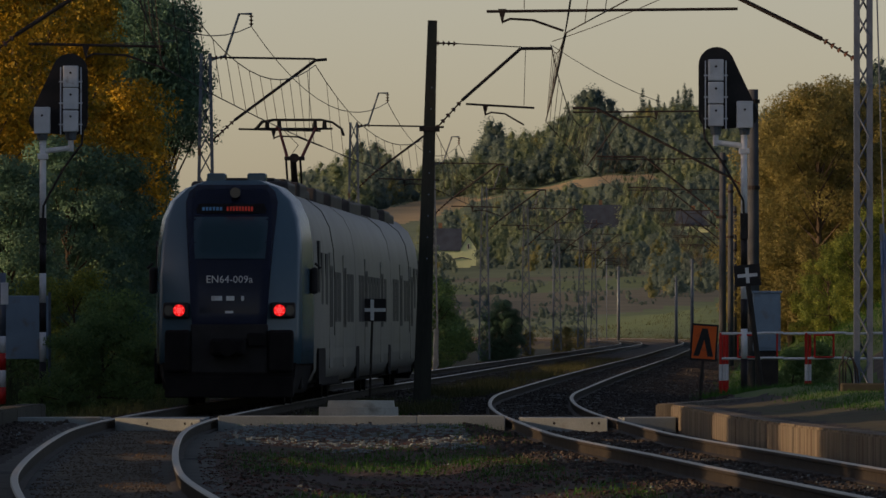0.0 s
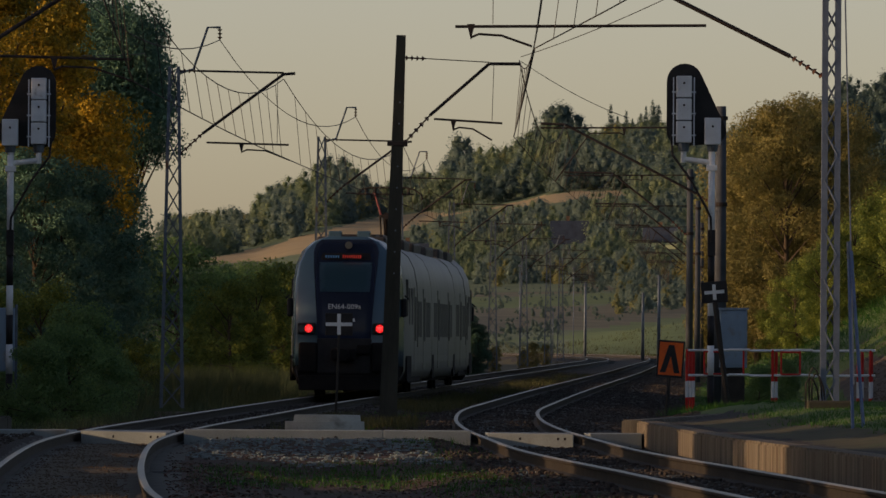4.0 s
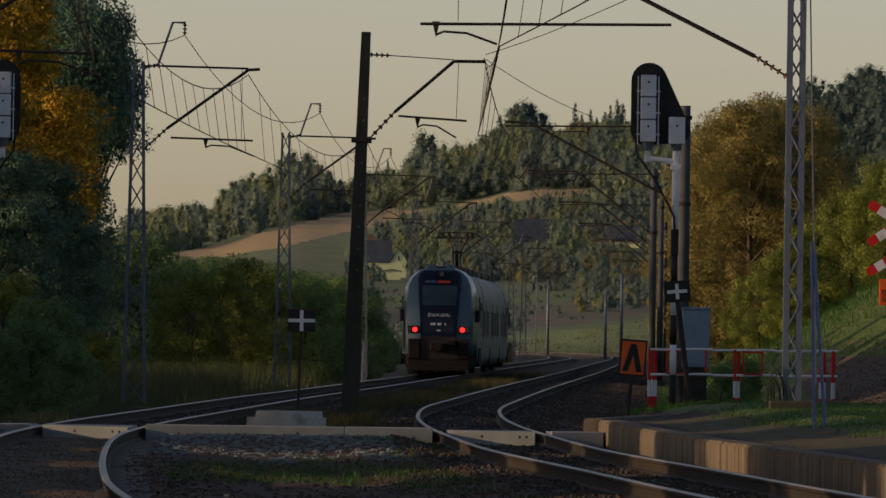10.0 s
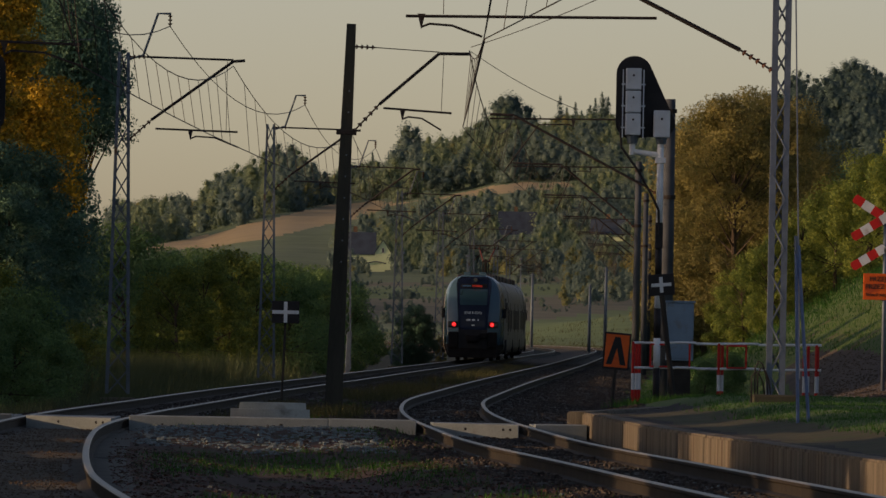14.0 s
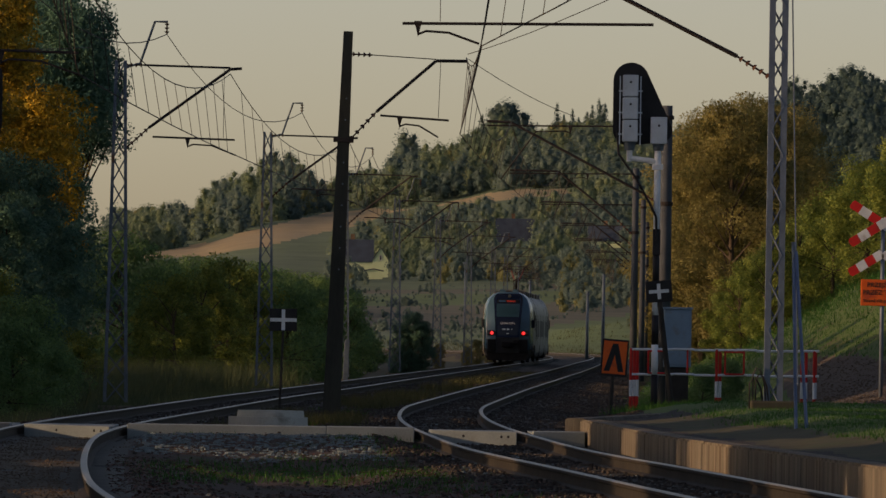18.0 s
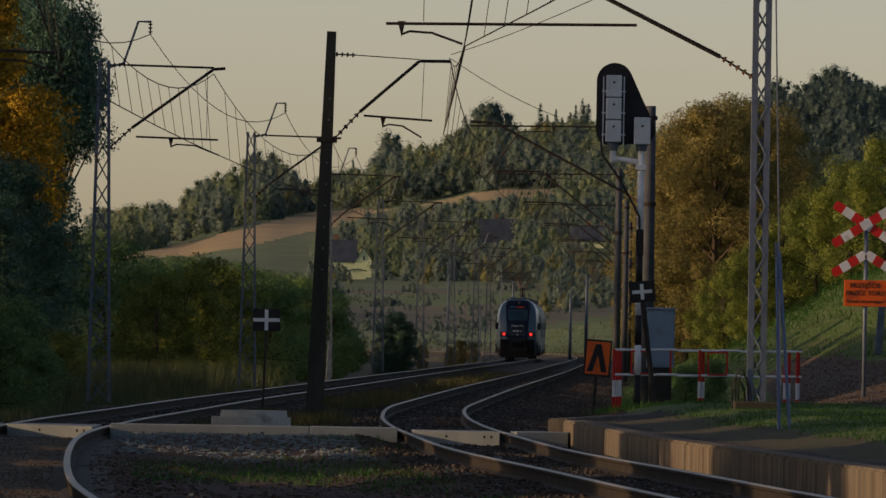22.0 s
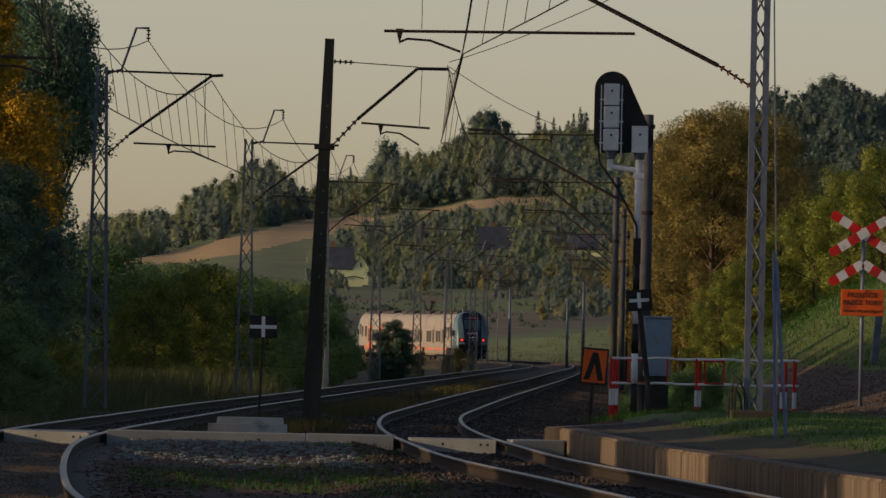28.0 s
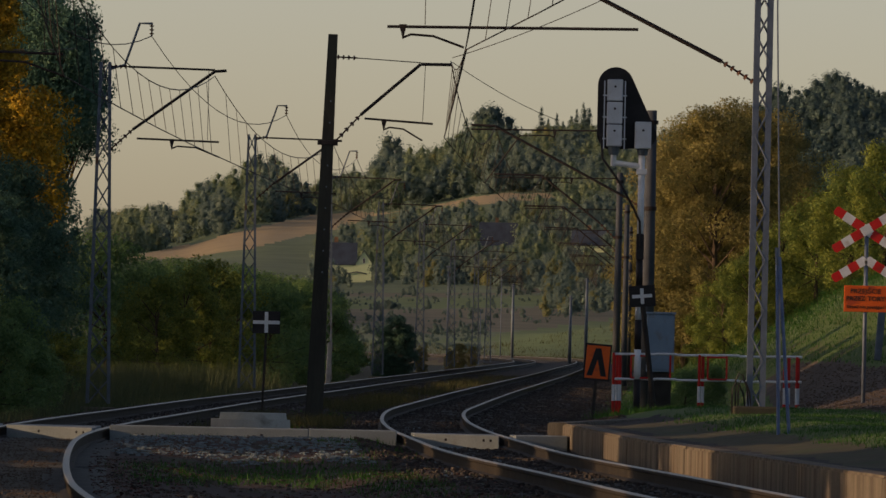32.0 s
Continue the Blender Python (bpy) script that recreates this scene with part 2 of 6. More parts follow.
def tube(bm, a, b, r0, r1=None, n=8, caps=True):
    a, b = Vector(a), Vector(b)
    r1 = r0 if r1 is None else r1
    q = (b - a).to_track_quat("Z", "Y")
    rings = []
    for p, r in ((a, r0), (b, r1)):
        rings.append([bm.verts.new(p + q @ Vector((r * math.cos(6.28319 * i / n), r * math.sin(6.28319 * i / n), 0))) for i in range(n)])
    for i in range(n):
        j = (i + 1) % n
        bm.faces.new((rings[0][i], rings[0][j], rings[1][j], rings[1][i]))
    if caps:
        bm.faces.new(rings[0][::-1])
        bm.faces.new(rings[1])


def pipe(bm, pts, r, n=6):
    """A bent pipe through points."""
    pts = [Vector(p) for p in pts]
    rings = []
    for i, p in enumerate(pts):
        d = (pts[min(i + 1, len(pts) - 1)] - pts[max(i - 1, 0)]).normalized()
        q = d.to_track_quat("Z", "Y")
        rings.append([bm.verts.new(p + q @ Vector((r * math.cos(6.28319 * k / n), r * math.sin(6.28319 * k / n), 0))) for k in range(n)])
    for a, b in zip(rings, rings[1:]):
        for i in range(n):
            j = (i + 1) % n
            bm.faces.new((a[i], a[j], b[j], b[i]))
    bm.faces.new(rings[0][::-1])
    bm.faces.new(rings[-1])


def prism(bm, outline, y0, y1):
    """An outline in x and z, extruded from y0 to y1."""
    a = [bm.verts.new((x, y0, z)) for x, z in outline]
    b = [bm.verts.new((x, y1, z)) for x, z in outline]
    k = len(outline)
    for i in range(k):
        j = (i + 1) % k
        bm.faces.new((a[i], a[j], b[j], b[i]))
    bm.faces.new(a[::-1])
    bm.faces.new(b)


def part(name, bm, material, parent=None, label="", smooth=False):
    me = bpy.data.meshes.new(name)
    if isinstance(bm, bmesh.types.BMesh):
        bmesh.ops.recalc_face_normals(bm, faces=bm.faces)
        bm.to_mesh(me)
        bm.free()
    else:
        me.from_pydata(bm[0], [], bm[1])
    me.materials.append(M[material])
    if smooth:
        for p in me.polygons:
            p.use_smooth = True
    ob = new(name, me)
    if parent:
        ob.parent = parent
    if label:
        ob["label"] = label
    return ob


def thing(name, m, label, category, group="", kind=""):
    e = new(name)
    e.empty_display_size = 0.2
    e.matrix_world = m if isinstance(m, Matrix) else Matrix.Translation(m)
    return tagged(e, label, category, group, kind)


def quick(name, material, parent, maker, label="", smooth=False):
    bm = bmesh.new()
    maker(bm)
    return part(name, bm, material, parent, label, smooth)


def share(ob, name, parent, m):
    """Another piece on the same mesh."""
    o = new(name, ob.data)
    o.parent = parent
    o.matrix_local = m
    return o


def lettering(name, text, size, material, parent, m, label=""):
    cu = bpy.data.curves.new(name, "FONT")
    cu.body, cu.size, cu.align_x, cu.align_y, cu.extrude, cu.resolution_u = text, size, "CENTER", "CENTER", 0.002, 2
    tmp = bpy.data.objects.new(name, cu)
    scene.collection.objects.link(tmp)
    me = bpy.data.meshes.new_from_object(tmp.evaluated_get(bpy.context.evaluated_depsgraph_get()))
    bpy.data.objects.remove(tmp)
    me.materials.clear()
    me.materials.append(M[material])
    ob = new(name, me)
    ob.parent = parent
    ob.matrix_local = m
    if label:
        ob["label"] = label
    return ob


def spline(table):
    """A smooth function through (t, value) pairs (monotone parameter, cubic with finite differences)."""
    ts = [a for a, _ in table]
    vs = [b for _, b in table]
    k = len(ts)
    ds = []
    for i in range(k):
        a, b = max(i - 1, 0), min(i + 1, k - 1)
        ds.append((vs[b] - vs[a]) / (ts[b] - ts[a]))

    def f(t):
        if t <= ts[0]:
            return vs[0] + ds[0] * (t - ts[0])
        if t >= ts[-1]:
            return vs[-1] + ds[-1] * (t - ts[-1])
        i = 0
        while t > ts[i + 1]:
            i += 1
        h = ts[i + 1] - ts[i]
        u = (t - ts[i]) / h
        return (vs[i] * (1 + 2 * u) * (1 - u) ** 2 + ds[i] * h * u * (1 - u) ** 2 + vs[i + 1] * u * u * (3 - 2 * u) + ds[i + 1] * h * u * u * (u - 1))
    return f


# ---- the two tracks: sideways place of each centre line by distance ----
left_x = spline([(20, 0.5), (70, -2.5), (84, -3.2), (109, -3.93), (125, -4.17), (142, -3.98), (165, -3.35), (200, -2.28), (250, -0.38), (300, 1.4), (400, 4.95), (500, 8.6), (600, 12.2), (640, 13.3), (662, 13.55), (690, 12.95), (720, 10.95), (745, 7.9), (765, 4.9), (800, -1.4), (850, -14.5), (900, -35.0)])
right_x = spline([(20, 7.2), (60, 4.6), (82, 3.52), (94, 3.0), (112, 2.2), (129, 1.83), (143, 1.62), (160, 1.58), (180, 1.82), (200, 2.42), (245, 3.95), (300, 5.95), (400, 9.5), (500, 12.9), (600, 16.4), (650, 18.0), (680, 18.6), (705, 18.5), (740, 16.9), (770, 13.6), (800, 8.4), (850, -4.0), (900, -20.0)])
rail_z = spline([(20, 0), (60, 0), (160, 0.0), (300, 0.11), (400, 0.16), (520, 0.25), (640, 0.36), (720, 0.54), (800, 0.62), (900, 0.65)])


def smooth_step(a, b, x):
    u = min(max((x - a) / (b - a), 0.0), 1.0)
    return u * u * (3 - 2 * u)


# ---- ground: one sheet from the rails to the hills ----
LENS = 784 / math.tan(radians(2.8))


def across(px, y):
    """Sideways place at a distance, by the camera's own angle scale."""
    return (px - 784) / LENS * y


tops = spline([(-3000, 260), (300, 222), (384, 227), (439, 237), (499, 244), (528, 280), (582, 302), (612, 318), (647, 330), (672, 328), (697, 300), (723, 289), (762, 300), (800, 312), (827, 309), (866, 345), (921, 350), (981, 372), (1044, 405), (1101, 388), (1160, 400), (1235, 400), (1360, 393), (1396, 387), (1435, 410), (1480, 416), (1509, 436), (1558, 478), (1599, 474), (1628, 494), (1668, 502), (1708, 486), (1747, 475), (3000, 520)])


ridge = spline([(-3000, 190), (300, 176), (384, 182), (500, 202), (580, 238), (650, 256), (720, 258), (800, 266), (870, 290), (980, 320), (1044, 342), (1160, 350), (1300, 350), (1396, 350), (1480, 372), (1560, 415), (1668, 442), (1750, 440), (3000, 480)])
tan_mid = spline([(300, 130), (415, 143), (560, 168), (705, 204), (835, 228), (1005, 257), (1110, 268), (1300, 280)])
tan_half = spline([(300, 1), (415, 5), (560, 14), (705, 17), (800, 12), (850, 2), (940, 2), (1005, 7), (1110, 6), (1200, 0)])
hill_rise = spline([(850, -10), (950, -4), (1100, 14), (1300, 52), (1500, 95)])


def ground_z(x, y):
    yc = max(y, 20.0)
    if yc > 1600 and abs(x) < 4000:
        near = 0.0
    else:
        lx, rx = left_x(min(yc, 900)), right_x(min(yc, 900))
        dl, dr = x - lx, x - rx
        near = rail_z(min(yc, 900)) - (0.185 if min(abs(dl), abs(dr)) < 1.3 else 0.185 + 0.05 * smooth_step(1.3, 1.7, min(abs(dl), abs(dr))))
        if dl < -1.9:
            near -= 0.45 * smooth_step(1.9, 4.5, -dl)
        elif 1.9 < dl and dr < -1.9:
            near -= 0.10 * smooth_step(0, 0.8, min(dl - 1.9, -dr - 1.9))
        if dr > 1.9:
            near -= 0.10 * smooth_step(1.9, 3.0, dr)
            knoll = 1 - smooth_step(142, 215, yc)
            near += 0.72 * smooth_step(2.0, 4.4, dr) * knoll
            start = 6.9 - 2.1 * smooth_step(188, 235, yc)
            bank = 0.62 * min(max(dr - start, 0), 6) + 0.33 * max(dr - start - 6, 0)
            near += min(bank, 24) * (1 - knoll) * (1 - smooth_step(560, 690, yc))
            wall_x = right_x(yc) + 1.85 if yc < 134.7 else 3.56 + (yc - 134.7) * 0.136
            plat = (1 - smooth_step(150, 156, yc)) * smooth_step(0, 0.12, x - wall_x)
            near += ((0.165 + 0.22 * smooth_step(2.4, 4.6, dr)) - near) * plat
        if 0.9 < dl and dr < -0.95:
            near += (-0.085 - near) * smooth_step(110, 130, yc) * (1 - smooth_step(132.2, 132.8, yc)) * smooth_step(0, 0.5, min(dl - 0.9, -dr - 0.95))
        if -2.6 < dl < -0.85:
            near += (-0.07 - near) * smooth_step(112, 130, yc) * (1 - smooth_step(132.2, 132.8, yc)) * smooth_step(0, 0.4, -0.85 - dl)
        if abs(dl) < 1.3 and yc < 131.5:
            near += 0.02
        near += (0.03 * noise.noise((x * 0.9, y * 0.25, 0)) + 0.02 * noise.noise((x * 3, y * 0.9, 3))) * (1 - 0.8 * smooth_step(4, 6, dr))
    if yc < 850:
        return near
    px = 784 + LENS * x / yc
    px = min(max(px, -3000), 3000)
    e = hill_rise(yc) if yc < 1500 else 100 + (ridge(px) - 100) * smooth_step(0, 1, 0.15 + 0.85 * min((yc - 1500) / 1100, 1)) / 1.0 - (ridge(px) - 100) * smooth_step(0, 1, 0.15) * max(0, 1 - (yc - 1500) / 1100)
    e += 40 * smooth_step(1020, 1300, px) * smooth_step(850, 1000, yc) * (1 - smooth_step(1000, 1250, yc))
    far = EYE + e * min(yc, 2600) / LENS - 0.012 * max(yc - 2600, 0)
    far += 1.5 * noise.noise((x * 0.012, y * 0.012, 5)) * smooth_step(1000, 1500, yc)
    k = smooth_step(850, 960, yc)
    return near * (1 - k) + far * k if k < 1 else far


def build_ground():
    fine = [i * 6.0 for i in range(-190, 226)]
    az = [math.atan(a / LENS) for a in fine]
    step = 0.1
    lo, hi = az[0], az[-1]
    before, after, k = [], [], 1
    left, right = lo, hi
    while left > -math.pi + 0.25:
        left -= min(step * k * 0.4, 0.35)
        before.insert(0, left)
        k += 1
    k = 1
    while right < math.pi - 0.25:
        right += min(step * k * 0.4, 0.35)
        after.append(right)
        k += 1
    az = before + az + after
    rs = [6, 12, 20, 30, 40, 48, 55]
    for stop, gap in ((215, 1.5), (300, 4), (780, 12), (1500, 20), (2620, 11)):
        while rs[-1] < stop:
            rs.append(rs[-1] + gap)
    rs += [2800, 3100, 3600, 4200, 4900]
    n = len(az)
    verts, faces, zone = [(0, 0, ground_z(0, 20))], [], []
    for r in rs:
        for a in az:
            x, y = r * math.sin(a), r * math.cos(a)
            verts.append((x, y, ground_z(x, y)))
    for j in range(n):
        faces.append((0, 1 + (j + 1) % n, 1 + j))
        zone.append(0)
    for i in range(len(rs) - 1):
        for j in range(n):
            b, c = 1 + i * n, 1 + (i + 1) * n
            k = (j + 1) % n
            faces.append((b + j, b + k, c + k, c + j))
            x, y, z = verts[c + j]
            q = 0
            if y > 820:
                px, e = 784 + LENS * x / y, (z - EYE) * LENS / y
                q = 1
                w = e - 0.04 * (px - 870) + 3 * noise.noise((px * 0.012, 0, 2))
                if 300 < px < 1180 and y > 1300 and abs(e - tan_mid(px) - 4 * noise.noise((px * 0.02, 0, 0))) < tan_half(px):
                    q = 2
                elif px > 1060 and e < 24 + (px - 1060) * 0.165:
                    q = 7
                elif e < 110:
                    q = 7 if (4 < w < 12 or 66 < w < 84) else (6 if (22 < w < 64 or 87 < w < 97) else 1)
            elif y > 20:
                dl, dr = x - left_x(y), x - right_x(y)
                if y < 131.8 and abs(dl) < 0.50 + 0.06 * noise.noise((x * 2, y * 0.5, 3)):
                    q = 9
                elif y < 131.8 and abs(dl) < 1.18:
                    q = 10
                elif y < 131.8 and dl > 0 and dr < -1.5 + 0.5 * noise.noise((x, y * 0.2, 8)):
                    q = 8
                elif -2.6 < dl and dr < 2.4:
                    q = 4
                elif dr > 2.4 and 780 > y:
                    q = (3 if dr > 3.6 else (4 if y > 136 else 11)) if dr < 30 else 0
                    if 140 < y < 215 and dr > 7.2 and z < 1.12 + 0.12 * noise.noise((x * 0.8, y * 0.1, 0)):
                        q = 5
            zone.append(q)
    me = bpy.data.meshes.new("ground")
    me.from_pydata(verts, [], faces)
    for nm in ("soil", "hill_soil", "stubble", "meadow", "ballast", "path", "fallow", "field_green", "earth", "track_soil", "grey_bed", "worn_turf"):
        me.materials.append(M[nm])
    me.polygons.foreach_set("material_index", zone)
    me.polygons.foreach_set("use_smooth", [True] * len(faces))
    tagged(new("ground", me), "railway ground of dark ballast, grass and distant hill fields", "ground", kind="structure")


M["soil"] = surface("soil", (0.020, 0.024, 0.010), (0.059, 0.060, 0.026), 0.5, 0.95, bump=0.6, fine=6)
M["hill_soil"] = surface("hill_soil", (0.060, 0.100, 0.056), (0.104, 0.160, 0.086), 0.09, 0.95, fine=0.7)
M["stubble"] = surface("stubble", (0.235, 0.190, 0.105), (0.300, 0.255, 0.145), 0.12, 0.95, fine=0.9)
M["meadow"] = surface("meadow", (0.034, 0.070, 0.014), (0.075, 0.130, 0.028), 0.05, 0.95, bump=0.3, fine=1.5, dirt=(0.06, 0.055, 0.025), dirt_scale=0.5, dirt_cut=0.58)
M["path"] = surface("path", (0.034, 0.028, 0.021), (0.082, 0.066, 0.048), 1.4, 0.95, bump=0.6, fine=14)
M["fallow"] = surface("fallow", (0.062, 0.074, 0.052), (0.118, 0.122, 0.082), 0.12, 0.95, fine=0.9)
M["field_green"] = surface("field_green", (0.056, 0.108, 0.042), (0.098, 0.160, 0.058), 0.12, 0.95, fine=0.9)
M["earth"] = surface("earth", (0.018, 0.012, 0.010), (0.060, 0.038, 0.030), 1.2, 0.95, bump=0.8, fine=22, dirt=(0.028, 0.042, 0.012), dirt_scale=0.8, dirt_cut=0.54)
M["track_soil"] = surface("track_soil", (0.034, 0.032, 0.021), (0.088, 0.080, 0.053), 1.5, 0.95, bump=0.7, fine=26)
M["worn_turf"] = surface("worn_turf", (0.026, 0.030, 0.013), (0.066, 0.064, 0.030), 1.1, 0.95, bump=0.6, fine=14, dirt=(0.030, 0.050, 0.014), dirt_scale=0.9, dirt_cut=0.55)
M["grey_bed"] = surface("grey_bed", (0.040, 0.045, 0.040), (0.085, 0.092, 0.082), 2.0, 0.95, bump=0.3, fine=20)
build_ground()


# ---- tracks ----
def line_points(fx, offset, y0, y1, gap):
    """Points beside a centre line, offset to the right, with its rail height."""
    out, y = [], y0
    while y <= y1:
        d = (fx(y + 0.5) - fx(y - 0.5))
        nrm = Vector((1, -d)).normalized()
        out.append(Vector((fx(y) + nrm.x * offset, y + nrm.y * offset, rail_z(y))))
        y += gap * (1 if y < 300 else 2.5)
    return out


def sweep(pts, outline):
    """Sweep an outline (sideways, up) along points; returns vertices and faces."""
    vs, fs, k = [], [], len(outline)
    for i, p in enumerate(pts):
        d = (pts[min(i + 1, len(pts) - 1)] - pts[max(i - 1, 0)])
        nrm = Vector((d.y, -d.x, 0)).normalized()
        for a, b in outline:
            vs.append((p.x + nrm.x * a, p.y + nrm.y * a, p.z + b))
    for i in range(len(pts) - 1):
        for j in range(k):
            q = (j + 1) % k
            fs.append((i * k + j, i * k + q, (i + 1) * k + q, (i + 1) * k + j))
    fs.append(tuple(range(k - 1, -1, -1)))
    fs.append(tuple(range((len(pts) - 1) * k, len(pts) * k)))
    return vs, fs


RAIL = [(-0.036, -0.012), (-0.026, 0.0), (0.026, 0.0), (0.036, -0.012), (0.036, -0.04), (0.010, -0.052), (0.010, -0.14), (0.07, -0.16), (0.07, -0.172), (-0.07, -0.172), (-0.07, -0.16), (-0.010, -0.14), (-0.010, -0.052), (-0.036, -0.04)]


def rail(fx, side, parent):
    pts = line_points(fx, side * 0.753, 24, 885, 2.0)
    vs, fs = sweep(pts, RAIL)
    me = bpy.data.meshes.new("rail")
    me.from_pydata(vs, [], fs)
    me.materials.append(M["rail_side"])
    me.materials.append(M["rail_head"])
    idx = [1 if (i % len(RAIL)) in (0, 1, 2) else 0 for i in range(len(fs))]
    me.polygons.foreach_set("material_index", idx)
    ob = new("rail", me)
    ob.parent = parent
    ob["label"] = "worn steel rail with a polished head"


def track(fx, label):
    t = thing("railway_track", (0, 0, 0), label, "railway track", "tracks", "structure")
    rail(fx, -1, t)
    rail(fx, 1, t)
    bm = bmesh.new()
    box(bm, -1.25, -0.13, -0.34, 1.25, 0.13, -0.178, 0.02)
    one = part("sleeper", bm, "sleeper", t)
    near, y, first = 0, 62.0, True
    far_v, far_f = [], []
    while y < 860:
        turn = -math.atan(fx(y + 0.5) - fx(y - 0.5))
        m = Matrix.Translation((fx(y), y, rail_z(y))) @ Matrix.Rotation(turn, 4, "Z")
        if y < 215:
            if first:
                one.matrix_local, first = m, False
            else:
                share(one, "sleeper", t, m)
        else:
            k = len(far_v)
            for p in ((-1.25, -0.13, -0.3), (1.25, -0.13, -0.3), (1.25, 0.13, -0.3), (-1.25, 0.13, -0.3), (-1.25, -0.13, -0.172), (1.25, -0.13, -0.172), (1.25, 0.13, -0.172), (-1.25, 0.13, -0.172)):
                far_v.append(tuple(m @ Vector(p)))
            far_f += [tuple(k + i for i in q) for q in ((4, 5, 6, 7), (0, 1, 5, 4), (1, 2, 6, 5), (2, 3, 7, 6), (3, 0, 4, 7))]
        y += 0.62
    tagged(part("sleepers", (far_v, far_f), "sleeper", t), kind="stuff")
    return t


track(left_x, "curved railway track with worn rails on dark ballast")
track(right_x, "curved station track with rusty rails beside the platform")


# ---- loose stones of the ballast ----
def stones(name, label, material, places, lo, hi, seed):
    rng = np.random.default_rng(seed)
    base = np.array([(-1, -1, -0.6), (1, -1, -0.6), (1, 1, -0.6), (-1, 1, -0.6), (-0.7, -0.7, 0.7), (0.7, -0.7, 0.7), (0.7, 0.7, 0.7), (-0.7, 0.7, 0.7)])
    quads = np.array([(4, 5, 6, 7), (0, 1, 5, 4), (1, 2, 6, 5), (2, 3, 7, 6), (3, 0, 4, 7)])
    n = len(places)
    v = np.repeat(base[None], n, 0) * rng.uniform(0.55, 1.2, (n, 8, 3))
    ang = rng.uniform(0, 6.28, n)
    c, s = np.cos(ang)[:, None], np.sin(ang)[:, None]
    size = rng.uniform(lo, hi, n)[:, None] * 0.5
    x, y = (v[:, :, 0] * c - v[:, :, 1] * s) * size, (v[:, :, 0] * s + v[:, :, 1] * c) * size
    z = v[:, :, 2] * size * rng.uniform(0.5, 1.0, n)[:, None]
    p = np.array(places)
    verts = np.stack([x + p[:, 0:1], y + p[:, 1:2], z + p[:, 2:3]], 2).reshape(-1, 3)
    faces = (quads[None] + 8 * np.arange(n)[:, None, None]).reshape(-1, 4)
    me = bpy.data.meshes.new(name)
    me.from_pydata(verts.tolist(), [], faces.tolist())
    me.materials.append(M[material])
    return tagged(new(name, me), label, "stones", kind="stuff")


def ballast_places(n, y0, y1, seed, test=None):
    rng, out = random.Random(seed), []
    while len(out) < n:
        y = y0 * (y1 / y0) ** rng.random()
        lx, rx = left_x(y), right_x(y)
        x = rng.uniform(lx - 2.6, rx + (1.7 if y < 160 else 3.6))
        if test and not test(x, y):
            continue
        between = abs(x - lx) < 0.7 or abs(x - rx) < 0.7
        out.append((x, y, ground_z(x, y) + (0.02 if between else 0.03)))
    return out


def off_crossing(x, y):
    if y < 131.5 and abs(x - left_x(y)) < 1.25:
        return False
    if y < 131.5 and left_x(y) < x < right_x(y) - 1.5 and noise.noise((x * 9, y * 5, 2)) < 0.33:
        return False
    return not (131.5 < y < 136.5) and abs(abs(x - left_x(y)) - 0.75) > 0.09 and abs(abs(x - right_x(y)) - 0.75) > 0.09


stones("ballast_stones", "dark crushed ballast stones round the rails", "stone", ballast_places(56000, 66, 430, 3, off_crossing), 0.028, 0.062, 5)
stones("pale_gravel", "pale loose gravel before the crossing kerb", "gravel", ballast_places(8000, 104, 131, 8, lambda x, y: off_crossing(x, y) and left_x(y) + 1.2 < x < right_x(y) - 1.6 and abs(y - 123 - 7 * noise.noise((x * 0.8, 0, 1))) < 8), 0.012, 0.042, 9)
stones("white_stones", "pale stones scattered on the dark ballast", "gravel", ballast_places(420, 70, 160, 12, lambda x, y: off_crossing(x, y) and noise.noise((x * 0.9, y * 0.12, 4)) > 0.12), 0.022, 0.05, 13)
stones("track_pebbles", "fine brown pebbles trodden between the rails", "path_stone", ballast_places(9000, 66, 131, 21, lambda x, y: abs(x - left_x(y)) < 0.62 or noise.noise((x * 2, y * 0.4, 6)) > 0.15 and left_x(y) + 1.0 < x < right_x(y) - 1.2), 0.008, 0.024, 22)

stones("path_gravel", "brown gravel on the sloping foot path", "path_stone", [(x, y, ground_z(x, y) + 0.01) for x, y in ((right_x(yy) + 7.6 + 5 * u, yy) for yy, u in ((142 + 72 * random.random(), random.random()) for _ in range(9000))) if ground_z(x, y) < 1.08], 0.015, 0.045, 19)


